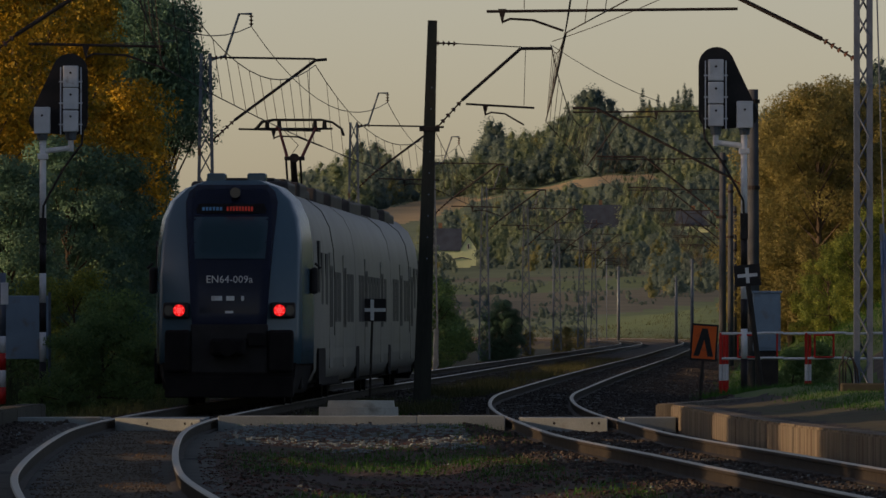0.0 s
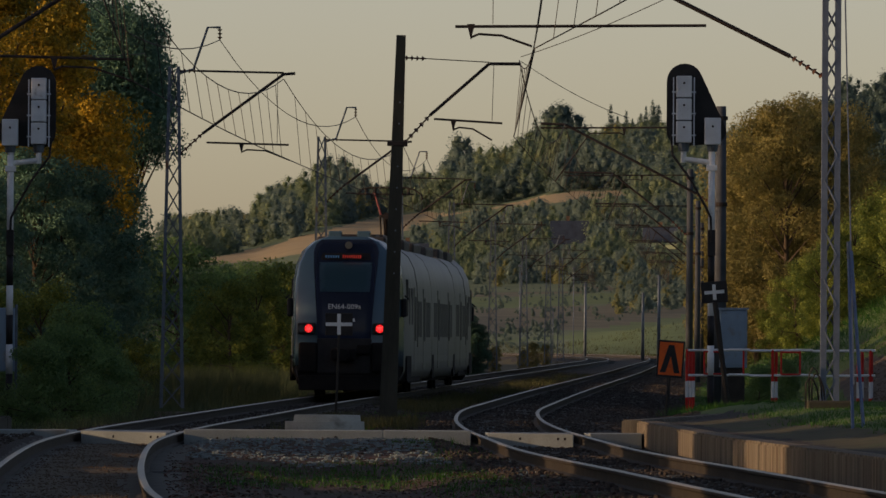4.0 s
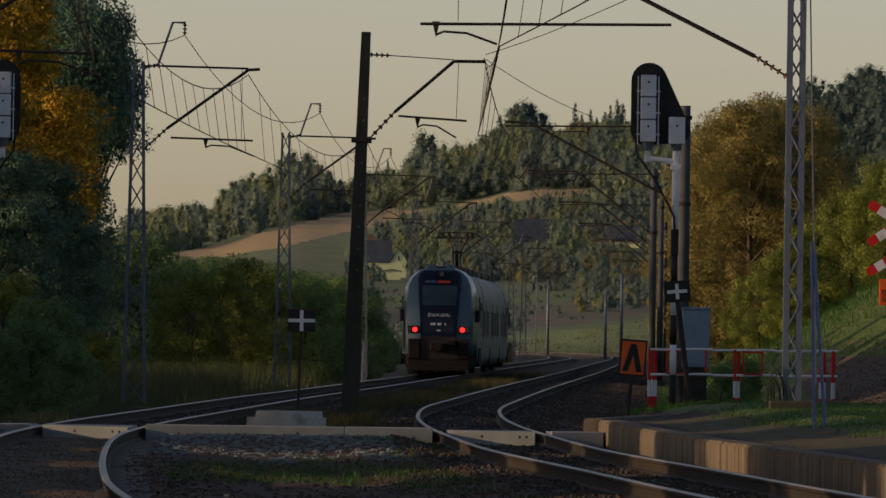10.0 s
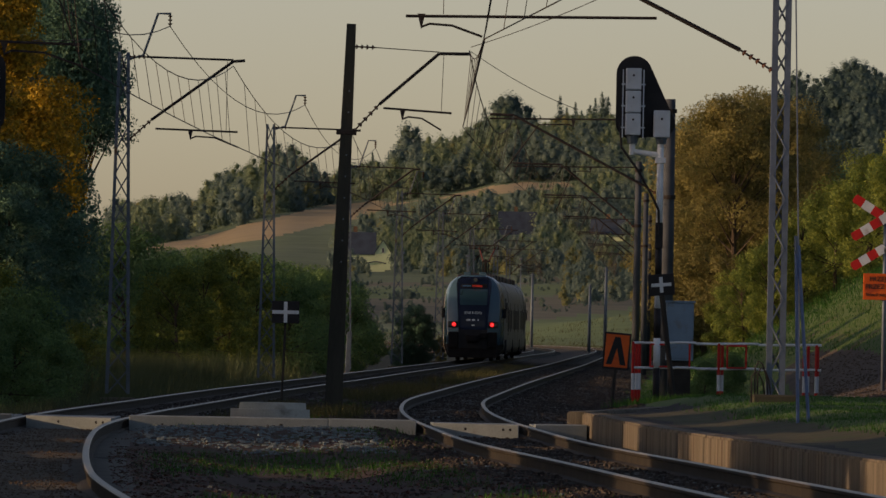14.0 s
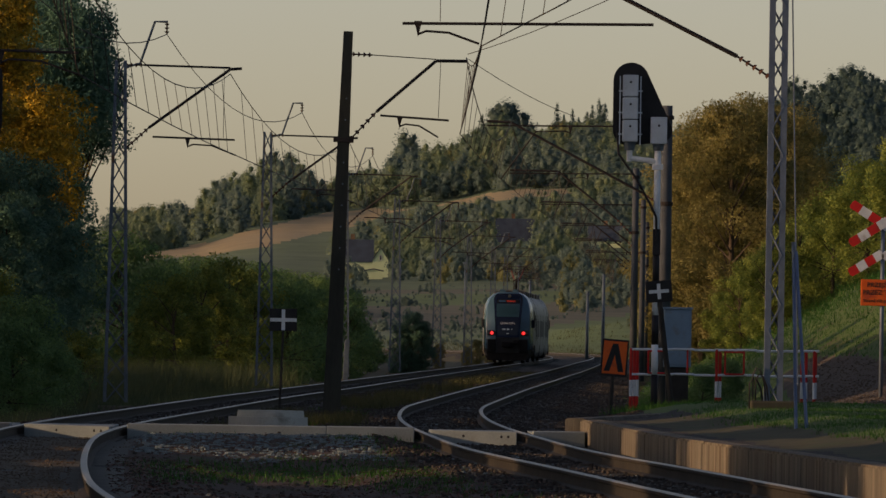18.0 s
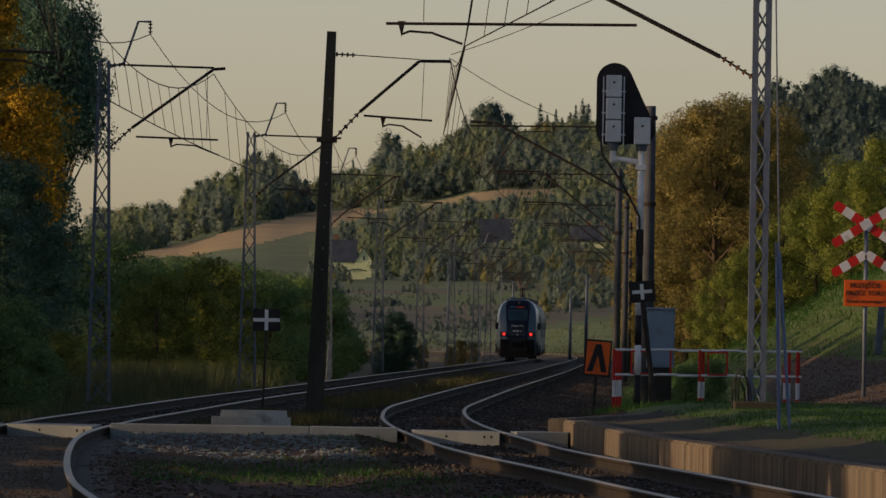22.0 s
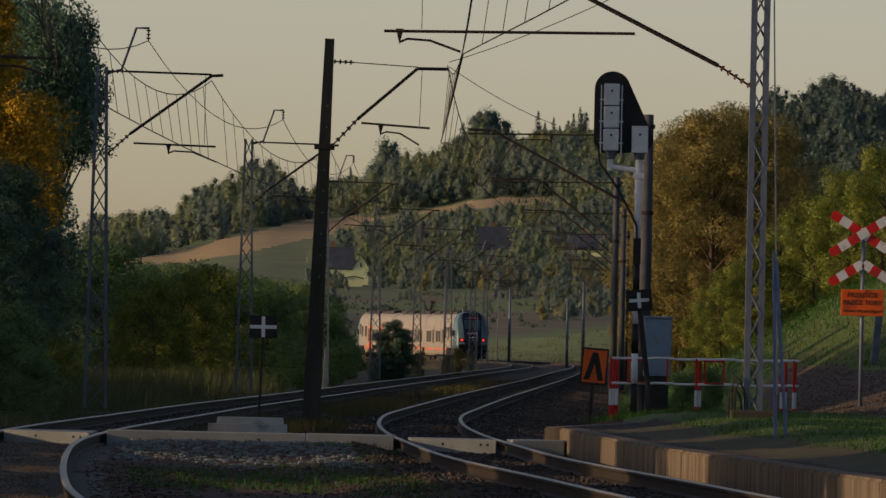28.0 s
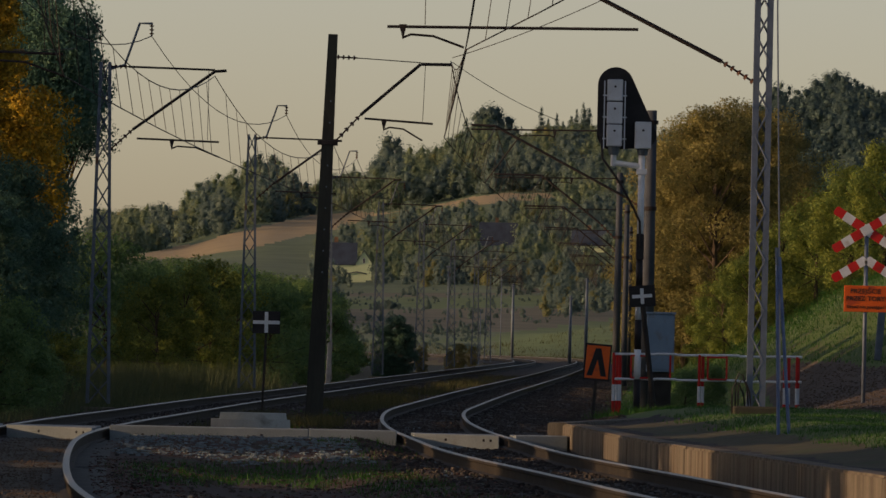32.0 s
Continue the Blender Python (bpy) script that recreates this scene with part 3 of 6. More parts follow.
# ---- platform, kerbs and crossing ----
def platform_edge(fx, side, y0, y1, label, z=0.19, off=1.66, material="old_concrete"):
    t = thing("platform_edge", (0, 0, 0), label, "platform", "platforms", "structure")
    y, k = y0, 0
    while y < y1 - 0.2:
        ye = min(y + 2.0, y1)
        a, b = Vector((fx(y) + side * off, y + 0.001, 0)), Vector((fx(ye) + side * off, ye - 0.001, 0))
        bm = bmesh.new()
        d = (b - a).normalized()
        nrm = Vector((d.y, -d.x, 0)) * side
        depth = 0.34
        w = 0.003 * math.sin(k * 2.3)
        q = [a + nrm * w, b + nrm * w, b + nrm * depth, a + nrm * depth]
        lower = [bm.verts.new((p.x, p.y, -0.4)) for p in q]
        upper = [bm.verts.new((p.x, p.y, z - 0.004 * abs(math.sin(k * 1.7)))) for p in q]
        for i in range(4):
            j = (i + 1) % 4
            bm.faces.new((lower[i], lower[j], upper[j], upper[i]))
        bm.faces.new(upper)
        bmesh.ops.bevel(bm, geom=[e for e in bm.edges if e.verts[0] in upper and e.verts[1] in upper], offset=0.025, segments=2, affect="EDGES")
        part("edge_block", bm, material, t)
        y, k = ye, k + 1
    return t


platform_edge(right_x, 1, 58, 134.6, "weathered concrete platform edge beside the track")
platform_edge(left_x, -1, 58, 139, "dark concrete platform edge beside the track", 0.17, 2.06, "dark_concrete")


def low_wall(a, b, z0, z1, thick, label):
    a, b = Vector(a), Vector(b)
    d = (b - a).normalized()
    nrm = Vector((-d.y, d.x, 0))
    t = thing("low_wall", (0, 0, 0), label, "wall", kind="structure")
    k = int((b - a).length / 2.0) + 1
    for i in range(k):
        p, q = a.lerp(b, (i + 0.004) / k), a.lerp(b, (i + 0.996) / k)
        bm = bmesh.new()
        lo = [bm.verts.new((v.x, v.y, z0)) for v in (p, q, q + nrm * thick, p + nrm * thick)]
        up = [bm.verts.new((v.x, v.y, z1)) for v in (p, q, q + nrm * thick, p + nrm * thick)]
        for m in range(4):
            n = (m + 1) % 4
            bm.faces.new((lo[m], lo[n], up[n], up[m]))
        bm.faces.new(up)
        bmesh.ops.bevel(bm, geom=[e for e in bm.edges if e.verts[0] in up and e.verts[1] in up], offset=0.02, segments=2, affect="EDGES")
        part("edge_block", bm, "old_concrete", t)


low_wall((3.46, 134.7, 0), (6.35, 156.0, 0), -0.4, 0.20, 0.3, "concrete end edge of the platform")


def crossing():
    """The near kerb of the foot crossing: concrete planks between and beside the rails."""
    t = thing("foot_crossing", (0, 0, 0), "pale concrete kerb panels of a foot crossing over the rails", "crossing", kind="structure")
    lx, rx = left_x(132), right_x(132)
    spans = [(lx - 2.35, lx - 0.86, 0.02, 0.015), (lx - 0.64, lx + 0.62, 0.02, -0.055), (lx + 0.86, lx + 3.76, 0.05, 0.0), (lx + 3.765, rx - 0.87, 0.047, 0.0), (rx - 0.63, rx + 0.62, 0.025, -0.03), (rx + 0.86, rx + 1.62, 0.03, 0.01)]
    for k, (x0, x1, dz, skew) in enumerate(spans):
        bm = bmesh.new()
        box(bm, x0, 132.0, -0.4, x1, 132.9, 0.0, 0.012)
        for v in bm.verts:
            v.co.y += skew * 8 * (v.co.x - x0)
            v.co.z += dz - 0.004 * (k % 3) + skew * 0.3 * (v.co.x - x0) / (x1 - x0)
        p = part("kerb_panel", bm, "concrete", t)
        if k in (1, 4):
            for u in (0.38, 0.82, 0.90):
                cx = x0 + u * (x1 - x0)
                fy = 132.0 + skew * 8 * (cx - x0)
                quick("lifting_hole", "black", p, lambda b, cx=cx, fy=fy, dz=dz: tube(b, (cx, fy - 0.004, -0.085 + dz), (cx, fy + 0.03, -0.085 + dz), 0.02, n=10))
        for j in range(1, 5):
            bm = bmesh.new()
            box(bm, x0, 132.92 + (j - 1) * 0.9, -0.16, x1, 132.9 + j * 0.9, -0.012, 0.01)
            part("kerb_panel", bm, "concrete", t)


crossing()


def manhole():
    t = thing("manhole_block", (-1.30, 139.5, -0.30), "stacked pale concrete manhole rings beside the track", "manhole")
    bm = bmesh.new()
    tube(bm, (0, 0, 0), (0, 0, 0.41), 0.62, 0.61, n=40)
    part("lower_ring", bm, "pale_concrete", t)
    bm = bmesh.new()
    tube(bm, (0.04, 0, 0.412), (0.04, 0, 0.51), 0.52, 0.505, n=40)
    part("cover", bm, "pale_concrete", t)


manhole()


# ---- the train: three coupled cars ----
CAR_LEN, HALF = 18.9, 1.42
SIDE = [(1.30, 0.38), (1.42, 0.62), (1.425, 1.2), (1.425, 2.2), (1.40, 2.75), (1.33, 3.15), (1.18, 3.45), (0.92, 3.66), (0.55, 3.78)]


def section(k=1.0, lift=1.0, low=None):
    """A body outline (x, z), k: width factor, lift: roof factor."""
    half = [(x * k, z if z < 2.2 else 2.2 + (z - 2.2) * lift) for x, z in SIDE]
    if low is not None:
        half = [(x, max(z, low)) for x, z in half]
    return half + [(-x, z) for x, z in half[::-1]]


def loft(sections, closed_start=True, closed_end=True, curved=False):
    """sections: (y, outline) in order; all outlines with the same count."""
    vs, fs, k = [], [], len(sections[0][1])
    for y, o in sections:
        vs += [(x, y(z) if callable(y) else y, z) for x, z in o]
    for i in range(len(sections) - 1):
        for j in range(k):
            q = (j + 1) % k
            fs.append((i * k + j, (i + 1) * k + j, (i + 1) * k + q, i * k + q))
    last = (len(sections) - 1) * k
    if curved:
        fs += [(j, j + 1, k - 2 - j, k - 1 - j) for j in range(k // 2 - 1)]
    elif closed_start:
        fs.append(tuple(range(len(vs), len(vs) + k)))
        vs += vs[:k]
    if closed_end:
        fs.append(tuple(range(len(vs) + k - 1, len(vs) - 1, -1)))
        vs += vs[last:last + k]
    return vs, fs


def side_pane(name, material, parent, side, y0, y1, z0, z1, out=0.004, label="", bevel=0.05):
    """A flat pane set into or onto the side of a car; its corners are cut."""
    x = side * (HALF + out)
    bm = bmesh.new()
    c = bevel
    ring = [(y0 + c, z0), (y1 - c, z0), (y1, z0 + c), (y1, z1 - c), (y1 - c, z1), (y0 + c, z1), (y0, z1 - c), (y0, z0 + c)]
    a = [bm.verts.new((x, y, z)) for y, z in ring]
    b = [bm.verts.new((x - side * 0.05, y, z)) for y, z in ring]
    bm.faces.new(a if side > 0 else a[::-1])
    for i in range(8):
        j = (i + 1) % 8
        bm.faces.new((a[i], a[j], b[j], b[i]))
    return part(name, bm, material, parent, label)


def bogie(parent, y):
    b = quick("bogie", "train_dark", parent, lambda bm: [box(bm, -1.1, y - 1.5, 0.42, -0.95, y + 1.5, 0.72, 0.03), box(bm, 0.95, y - 1.5, 0.42, 1.1, y + 1.5, 0.72, 0.03), box(bm, -1.0, y - 0.25, 0.4, 1.0, y + 0.25, 0.75, 0.03)], "dark steel bogie frame")
    for dy in (-1.25, 1.25):
        for sx in (-1, 1):
            quick("wheel", "train_dark", b, lambda bm, dy=dy, sx=sx: [tube(bm, (sx * 0.70, y + dy, 0.43), (sx * 0.83, y + dy, 0.43), 0.43, n=28), tube(bm, (sx * 0.83, y + dy, 0.43), (sx * 0.93, y + dy, 0.43), 0.14, n=12)], "steel wheel")
    return b


def roof_units(parent, places):
    for y0, y1, w, h in places:
        quick("roof_unit", "train_roof", parent, lambda bm: [box(bm, -w, y0, 3.62, w, y1, 3.78 + h, 0.06), box(bm, -w * 0.7, y0 + 0.2, 3.78 + h, w * 0.7, y1 - 0.2, 3.84 + h, 0.02)], "dark grey roof equipment box")


def pantograph(parent, y, top):
    """A raised single-arm current collector: base frame, thick lower arm, spread upper arms and a wide head."""
    p = quick("pantograph", "rust", parent, lambda bm: [box(bm, -0.55, y - 0.6, 3.86, -0.47, y + 1.3, 3.92), box(bm, 0.47, y - 0.6, 3.86, 0.55, y + 1.3, 3.92), tube(bm, (-0.55, y + 1.2, 3.9), (0.55, y + 1.2, 3.9), 0.05), tube(bm, (-0.55, y - 0.5, 3.9), (0.55, y - 0.5, 3.9), 0.04)], "dark red current collector on the roof")
    for sx in (-1, 1):
        for sy in (-0.5, 1.2):
            quick("insulator", "insulator", p, lambda bm, sx=sx, sy=sy: [tube(bm, (sx * 0.5, y + sy, 3.7 + k * 0.05), (sx * 0.5, y + sy, 3.73 + k * 0.05), 0.08, n=10) for k in range(3)])
    knee = top - 0.64
    quick("lower_arm", "rust", p, lambda bm: [tube(bm, (-0.03, y + 1.2, 3.92), (-0.03, y, knee), 0.075, 0.06), tube(bm, (0.11, y + 1.1, 3.92), (0.11, y, knee - 0.02), 0.022), tube(bm, (-0.17, y + 1.1, 3.92), (-0.17, y, knee - 0.02), 0.022)])
    quick("knee_joint", "rust", p, lambda bm: [box(bm, -0.2, y - 0.05, knee - 0.05, 0.2, y + 0.05, knee + 0.03, 0.015), tube(bm, (0, y - 0.06, knee), (0, y + 0.06, knee), 0.09, n=12)])
    for s in (-1, 1):
        quick("upper_arm", "arm_red", p, lambda bm, s=s: [tube(bm, (s * 0.14, y, knee), (s * 0.37 + 0.02, y + 0.75, top - 0.02), 0.034, 0.028), tube(bm, (s * 0.33, y + 0.75, top - 0.03), (s * 0.41, y + 0.75, top - 0.03), 0.04)], "dull red arm")
    quick("stay_wire", "wire", p, lambda bm: pipe(bm, [(-0.26, y + 0.5, top - 0.06), (0.06, y + 0.3, top - 0.38), (-0.10, y + 0.02, knee + 0.02)], 0.008, 4))
    yh = y + 0.75
    quick("collector_head", "dark_post", p, lambda bm: [pipe(bm, [(-0.80, yh + dy, top - 0.05), (-0.68, yh + dy, top + 0.09), (-0.45, yh + dy, top + 0.13), (0.5, yh + dy, top + 0.13), (0.72, yh + dy, top + 0.08), (0.90, yh + dy, top - 0.05), (0.94, yh + dy, top - 0.18)], 0.024) for dy in (-0.2, 0.2)] + [tube(bm, (-0.84, yh, top - 0.045), (0.72, yh, top - 0.045), 0.022), tube(bm, (-0.62, yh - 0.2, top + 0.1), (-0.62, yh + 0.2, top + 0.1), 0.02), tube(bm, (0.6, yh - 0.2, top + 0.1), (0.6, yh + 0.2, top + 0.1), 0.02)])
    for x in (-0.58, -0.34, 0.37, 0.56):
        quick("head_spring", "dark_post", p, lambda bm, x=x: tube(bm, (x, yh, top - 0.05), (x, yh, top + 0.12), 0.05, 0.035, n=8))


def car_sides(car, y0, y1, doors, windows, orange_side=-1):
    for side in (-1, 1):
        for yd in doors:
            d = side_pane("door", "train_orange" if side == orange_side == 1 else "train_cream", car, side, yd - 0.68, yd + 0.68, 0.62, 2.68, 0.012, "sliding passenger door", 0.06)
            for s in (-1, 1):
                side_pane("door_window", "window", d, side, yd + s * 0.34 - 0.24, yd + s * 0.34 + 0.24, 1.35, 2.45, 0.018, "", 0.08)
        for a, b, z0, z1 in windows:
            side_pane("window", "window", car, side, a, b, z0, z1, 0.008, "dark tinted side window", 0.08)
        side_pane("stripe", "train_orange" if side == orange_side else "train_cream", car, side, y0 + 0.2, y1 - 0.2, 0.80, 0.97, 0.006, "lower body stripe", 0.01)


def end_car(name, label, orange_side=-1):
    """A car with a cab; its cab end is at y = 0 and its coupling at y = CAR_LEN."""
    car = thing(name, (0, 0, 0), label, "train", "cars of the train")
    secs = []
    for y, k in ((0.06, 0.80), (0.15, 0.845), (0.45, 0.875), (1.1, 0.91), (2.0, 0.955)):
        lean = 1.0 if y < 0.4 else (0.9 if y < 1 else (0.5 if y < 2 else 0.0))
        secs.append((lambda z, y=y, lean=lean: y + lean * 1.15 * max(0, (z - 1.75) / 2.1) ** 1.7, section(k, 1.06, 0.72)))
    part("cab", loft(secs, True, False, True), "train_blue", car, "steel-blue rounded cab shell", True)
    secs = [(2.0, section(0.955, 1.06)), (2.6, section(0.985, 1.02)), (3.4, section()), (CAR_LEN - 0.05, section())]
    part("body", loft(secs, False, True), "train_cream", car, "cream-grey ribbed body shell", True)
    part("skirt", loft([(-0.02, [(x, z) for x, z in ((1.05, 0.22), (1.12, 0.5), (1.14, 0.74), (-1.14, 0.74), (-1.12, 0.5), (-1.05, 0.22))]), (2.2, [(x, z) for x, z in ((1.2, 0.22), (1.3, 0.5), (1.35, 0.74), (-1.35, 0.74), (-1.3, 0.5), (-1.2, 0.22))])]), "train_dark", car, "black lower skirt")

    def face(z):
        return 0.0 + 1.15 * max(0, (z - 1.75) / 2.1) ** 1.7

    def mask(bm, rows, out):
        vs = []
        for z, w in rows:
            vs.append([bm.verts.new((x * w, face(z) - out + 0.10 * (abs(x) ** 3) * 0.35, z)) for x in (-1, -0.75, -0.4, 0, 0.4, 0.75, 1)])
        for a, b in zip(vs, vs[1:]):
            for i in range(6):
                bm.faces.new((a[i], a[i + 1], b[i + 1], b[i]))
        geo = bmesh.ops.solidify(bm, geom=bm.faces[:], thickness=0.03)

    quick("mask", "train_navy", car, lambda bm: mask(bm, [(1.40, 0.64), (1.6, 0.655), (2.0, 0.68), (2.4, 0.71), (2.8, 0.74), (3.2, 0.775), (3.5, 0.79), (3.68, 0.74), (3.8, 0.60)], 0.03), "dark navy centre panel of the cab", True)
    quick("windscreen", "windscreen", car, lambda bm: mask(bm, [(2.52, 0.60), (2.7, 0.615), (2.95, 0.63), (3.24, 0.64)], 0.045), "dark bluish windscreen", True)
    sign = quick("destination_display", "black", car, lambda bm: mask(bm, [(3.30, 0.60), (3.38, 0.605), (3.47, 0.60)], 0.045), "dark display with lit letters")
    rng = random.Random(4)
    for i in range(9):
        x = -0.08 + i * 0.052
        quick("display_letters", "led", sign, lambda bm, x=x: box(bm, x, face(3.38) - 0.072, 3.34, x + 0.034, face(3.38) - 0.05, 3.42))
    for i in range(6):
        x = -0.50 + i * 0.06
        quick("display_letters", "led_blue", sign, lambda bm, x=x: box(bm, x, face(3.38) - 0.072, 3.35, x + 0.04, face(3.38) - 0.05, 3.41))
    quick("top_lamp", "dark_lens", car, lambda bm: tube(bm, (0.06, face(3.62) - 0.16, 3.66), (0.06, face(3.66) + 0.1, 3.66), 0.09, n=20), "round top headlamp")
    for s in (-1, 1):
        lamp = quick("lamp_housing", "black", car, lambda bm: box(bm, min(s * 0.70, s * 1.13), -0.02, 1.50, max(s * 0.70, s * 1.13), 0.3, 1.77, 0.03), "black lamp housing")
        quick("tail_light", "tail_red", lamp, lambda bm: tube(bm, (s * 0.86, -0.03, 1.635), (s * 0.86, 0.05, 1.635), 0.10, n=24), "lit red tail light")
        for i in range(13):
            a, q = (0, 0) if i == 0 else (i * 1.0472 + (0.52 if i > 6 else 0), 0.038 if i < 7 else 0.075)
            quick("diode", "led_red", lamp, lambda bm, a=a, q=q: tube(bm, (s * 0.86 + q * math.cos(a), -0.036, 1.635 + q * math.sin(a)), (s * 0.86 + q * math.cos(a), -0.028, 1.635 + q * math.sin(a)), 0.014, n=6))
        quick("headlamp", "dark_lens", lamp, lambda bm: tube(bm, (s * 1.035, -0.03, 1.635), (s * 1.035, 0.05, 1.635), 0.085, n=20), "unlit round headlamp")
        quick("corner_bumper", "train_dark", car, lambda bm: box(bm, min(s * 0.66, s * 1.10), -0.12, 0.58, max(s * 0.66, s * 1.10), 0.5, 1.30, 0.05), "black corner buffer pad")
        mirror = quick("mirror", "black", car, lambda bm: [box(bm, min(s * 1.32, s * 1.46), 1.35, 1.92, max(s * 1.32, s * 1.46), 1.62, 2.38, 0.05), tube(bm, (s * 1.40, 1.5, 2.45), (s * 1.5, 1.5, 2.36), 0.02)], "black rear-view mirror")
        side_pane("cab_window", "window", car, s, 2.7, 3.3, 1.95, 2.85, 0.002, "side cab window", 0.1)
    quick("coupler_recess", "black", car, lambda bm: box(bm, -0.66, -0.035, 0.55, 0.66, 0.3, 1.40, 0.03), "dark opening round the coupler")
    quick("coupler", "train_dark", car, lambda bm: [box(bm, -0.30, -0.55, 0.86, 0.30, 0.0, 1.16, 0.06), tube(bm, (0.0, -0.62, 1.0), (0.0, 0.1, 1.0), 0.15, n=14), box(bm, 0.32, -0.2, 1.02, 0.62, 0.0, 1.25, 0.03)], "heavy grey automatic coupler")
    quick("snow_plough", "train_dark", car, lambda bm: [box(bm, -1.1, -0.05, 0.14, 1.1, 0.12, 0.5, 0.03)], "black track guard")
    lettering("fleet_number", "EN64-009a", 0.178, "white", car, pose(0, face(2.16) - 0.042, 2.16, 90, 0, 0), "white class lettering")
    for k, w in enumerate((0.05, 0.14, 0.14, 0.05)):
        x = (-0.30, -0.21, 0.0, 0.21)[k] + 0.02
        quick("number_bar", "white", car, lambda bm, x=x, w=w: box(bm, x - w / 2, face(1.84) - 0.045, 1.80, x + w / 2, face(1.84) - 0.02, 1.88))
    quick("maker_mark", "white", car, lambda bm: box(bm, -0.07, face(1.6) - 0.045, 1.585, 0.07, face(1.6) - 0.02, 1.625), "small pale badge")
    quick("underframe", "train_dark", car, lambda bm: [box(bm, -1.2, 0.9, 0.28, 1.2, CAR_LEN - 0.4, 0.62, 0.04), box(bm, -1.34, 5.6, 0.3, 1.34, 13.0, 0.6, 0.04)], "dark underframe")
    for s in (-1, 1):
        side_pane("bogie_recess", "train_dark", car, s, 2.4, 5.2, 0.36, 0.98, 0.010, "dark opening over the bogie", 0.1)
    bogie(car, 3.8)
    car_sides(car, 2.4, CAR_LEN, (7.6, 13.6), [(9.0, 10.4, 1.45, 2.35), (10.6, 12.0, 1.45, 2.35), (14.9, 16.3, 1.45, 2.35), (16.5, 17.9, 1.45, 2.35), (5.3, 6.3, 1.75, 2.65), (3.6, 4.4, 1.75, 2.65)], orange_side)
    for y in (9.0,):
        quick("roof_seam", "train_dark", car, lambda bm, y=y: [pipe(bm, [(x * 1.004, y, z + 0.004) for x, z in section()[2:-2]], 0.008, 4)])
    roof_units(car, [(3.4, 6.2, 0.85, 0.12), (6.8, 9.6, 0.9, 0.16), (10.2, 13.0, 0.8, 0.10), (13.6, 16.8, 0.9, 0.16)])
    for s in (-1, 1):
        quick("roof_box", "train_blue", car, lambda bm, s=s: box(bm, s * 0.35 - 0.16, 2.3, 3.75, s * 0.35 + 0.16, 2.9, 4.02, 0.03), "small roof box")
    return car


def middle_car():
    car = thing("train_middle_car", (0, 0, 0), "cream-grey middle car of an electric train", "train", "cars of the train")
    part("body", loft([(0.05, section()), (CAR_LEN - 0.05, section())]), "train_cream", car, "cream-grey ribbed body shell", True)
    quick("underframe", "train_dark", car, lambda bm: [box(bm, -1.2, 0.4, 0.28, 1.2, CAR_LEN - 0.4, 0.62, 0.04)], "dark underframe")
    for y in (0.0, CAR_LEN):
        bogie(car, y)
        part("gangway", loft([(y - 0.07, section(0.985, 0.985)), (y + 0.07, section(0.985, 0.985))]), "train_dark", car, "black folding gangway")
        for s in (-1, 1):
            side_pane("bogie_recess", "train_dark", car, s, *(sorted((0.26, 1.7)) if y == 0 else sorted((CAR_LEN - 1.7, CAR_LEN - 0.26))), 0.36, 0.98, 0.010, "dark opening over the bogie", 0.1)
    car_sides(car, 0.3, CAR_LEN, (5.2, 13.6), [(1.6, 2.9, 1.45, 2.35), (3.1, 4.3, 1.45, 2.35), (6.4, 7.8, 1.45, 2.35), (8.0, 9.4, 1.45, 2.35), (9.6, 11.0, 1.45, 2.35), (11.2, 12.6, 1.45, 2.35), (14.9, 16.2, 1.45, 2.35)])
    roof_units(car, [(1.2, 4.0, 0.9, 0.14), (4.8, 7.4, 0.85, 0.18), (10.0, 13.2, 0.9, 0.14), (14.2, 17.2, 0.85, 0.18)])
    return car


rear_car = end_car("train_rear_car", "steel-blue cab car of an electric train with red tail lights")
mid_car = middle_car()
front_car = end_car("train_front_car", "cream-grey leading cab car of an electric train", 1)
pantograph(mid_car, 5.4, 5.33)
# the leading car has no lit tail lights
for o in front_car.children_recursive:
    if o.name.startswith("tail_light") or o.name.startswith("diode"):
        o.data.materials[0] = M["lamp_glass"]


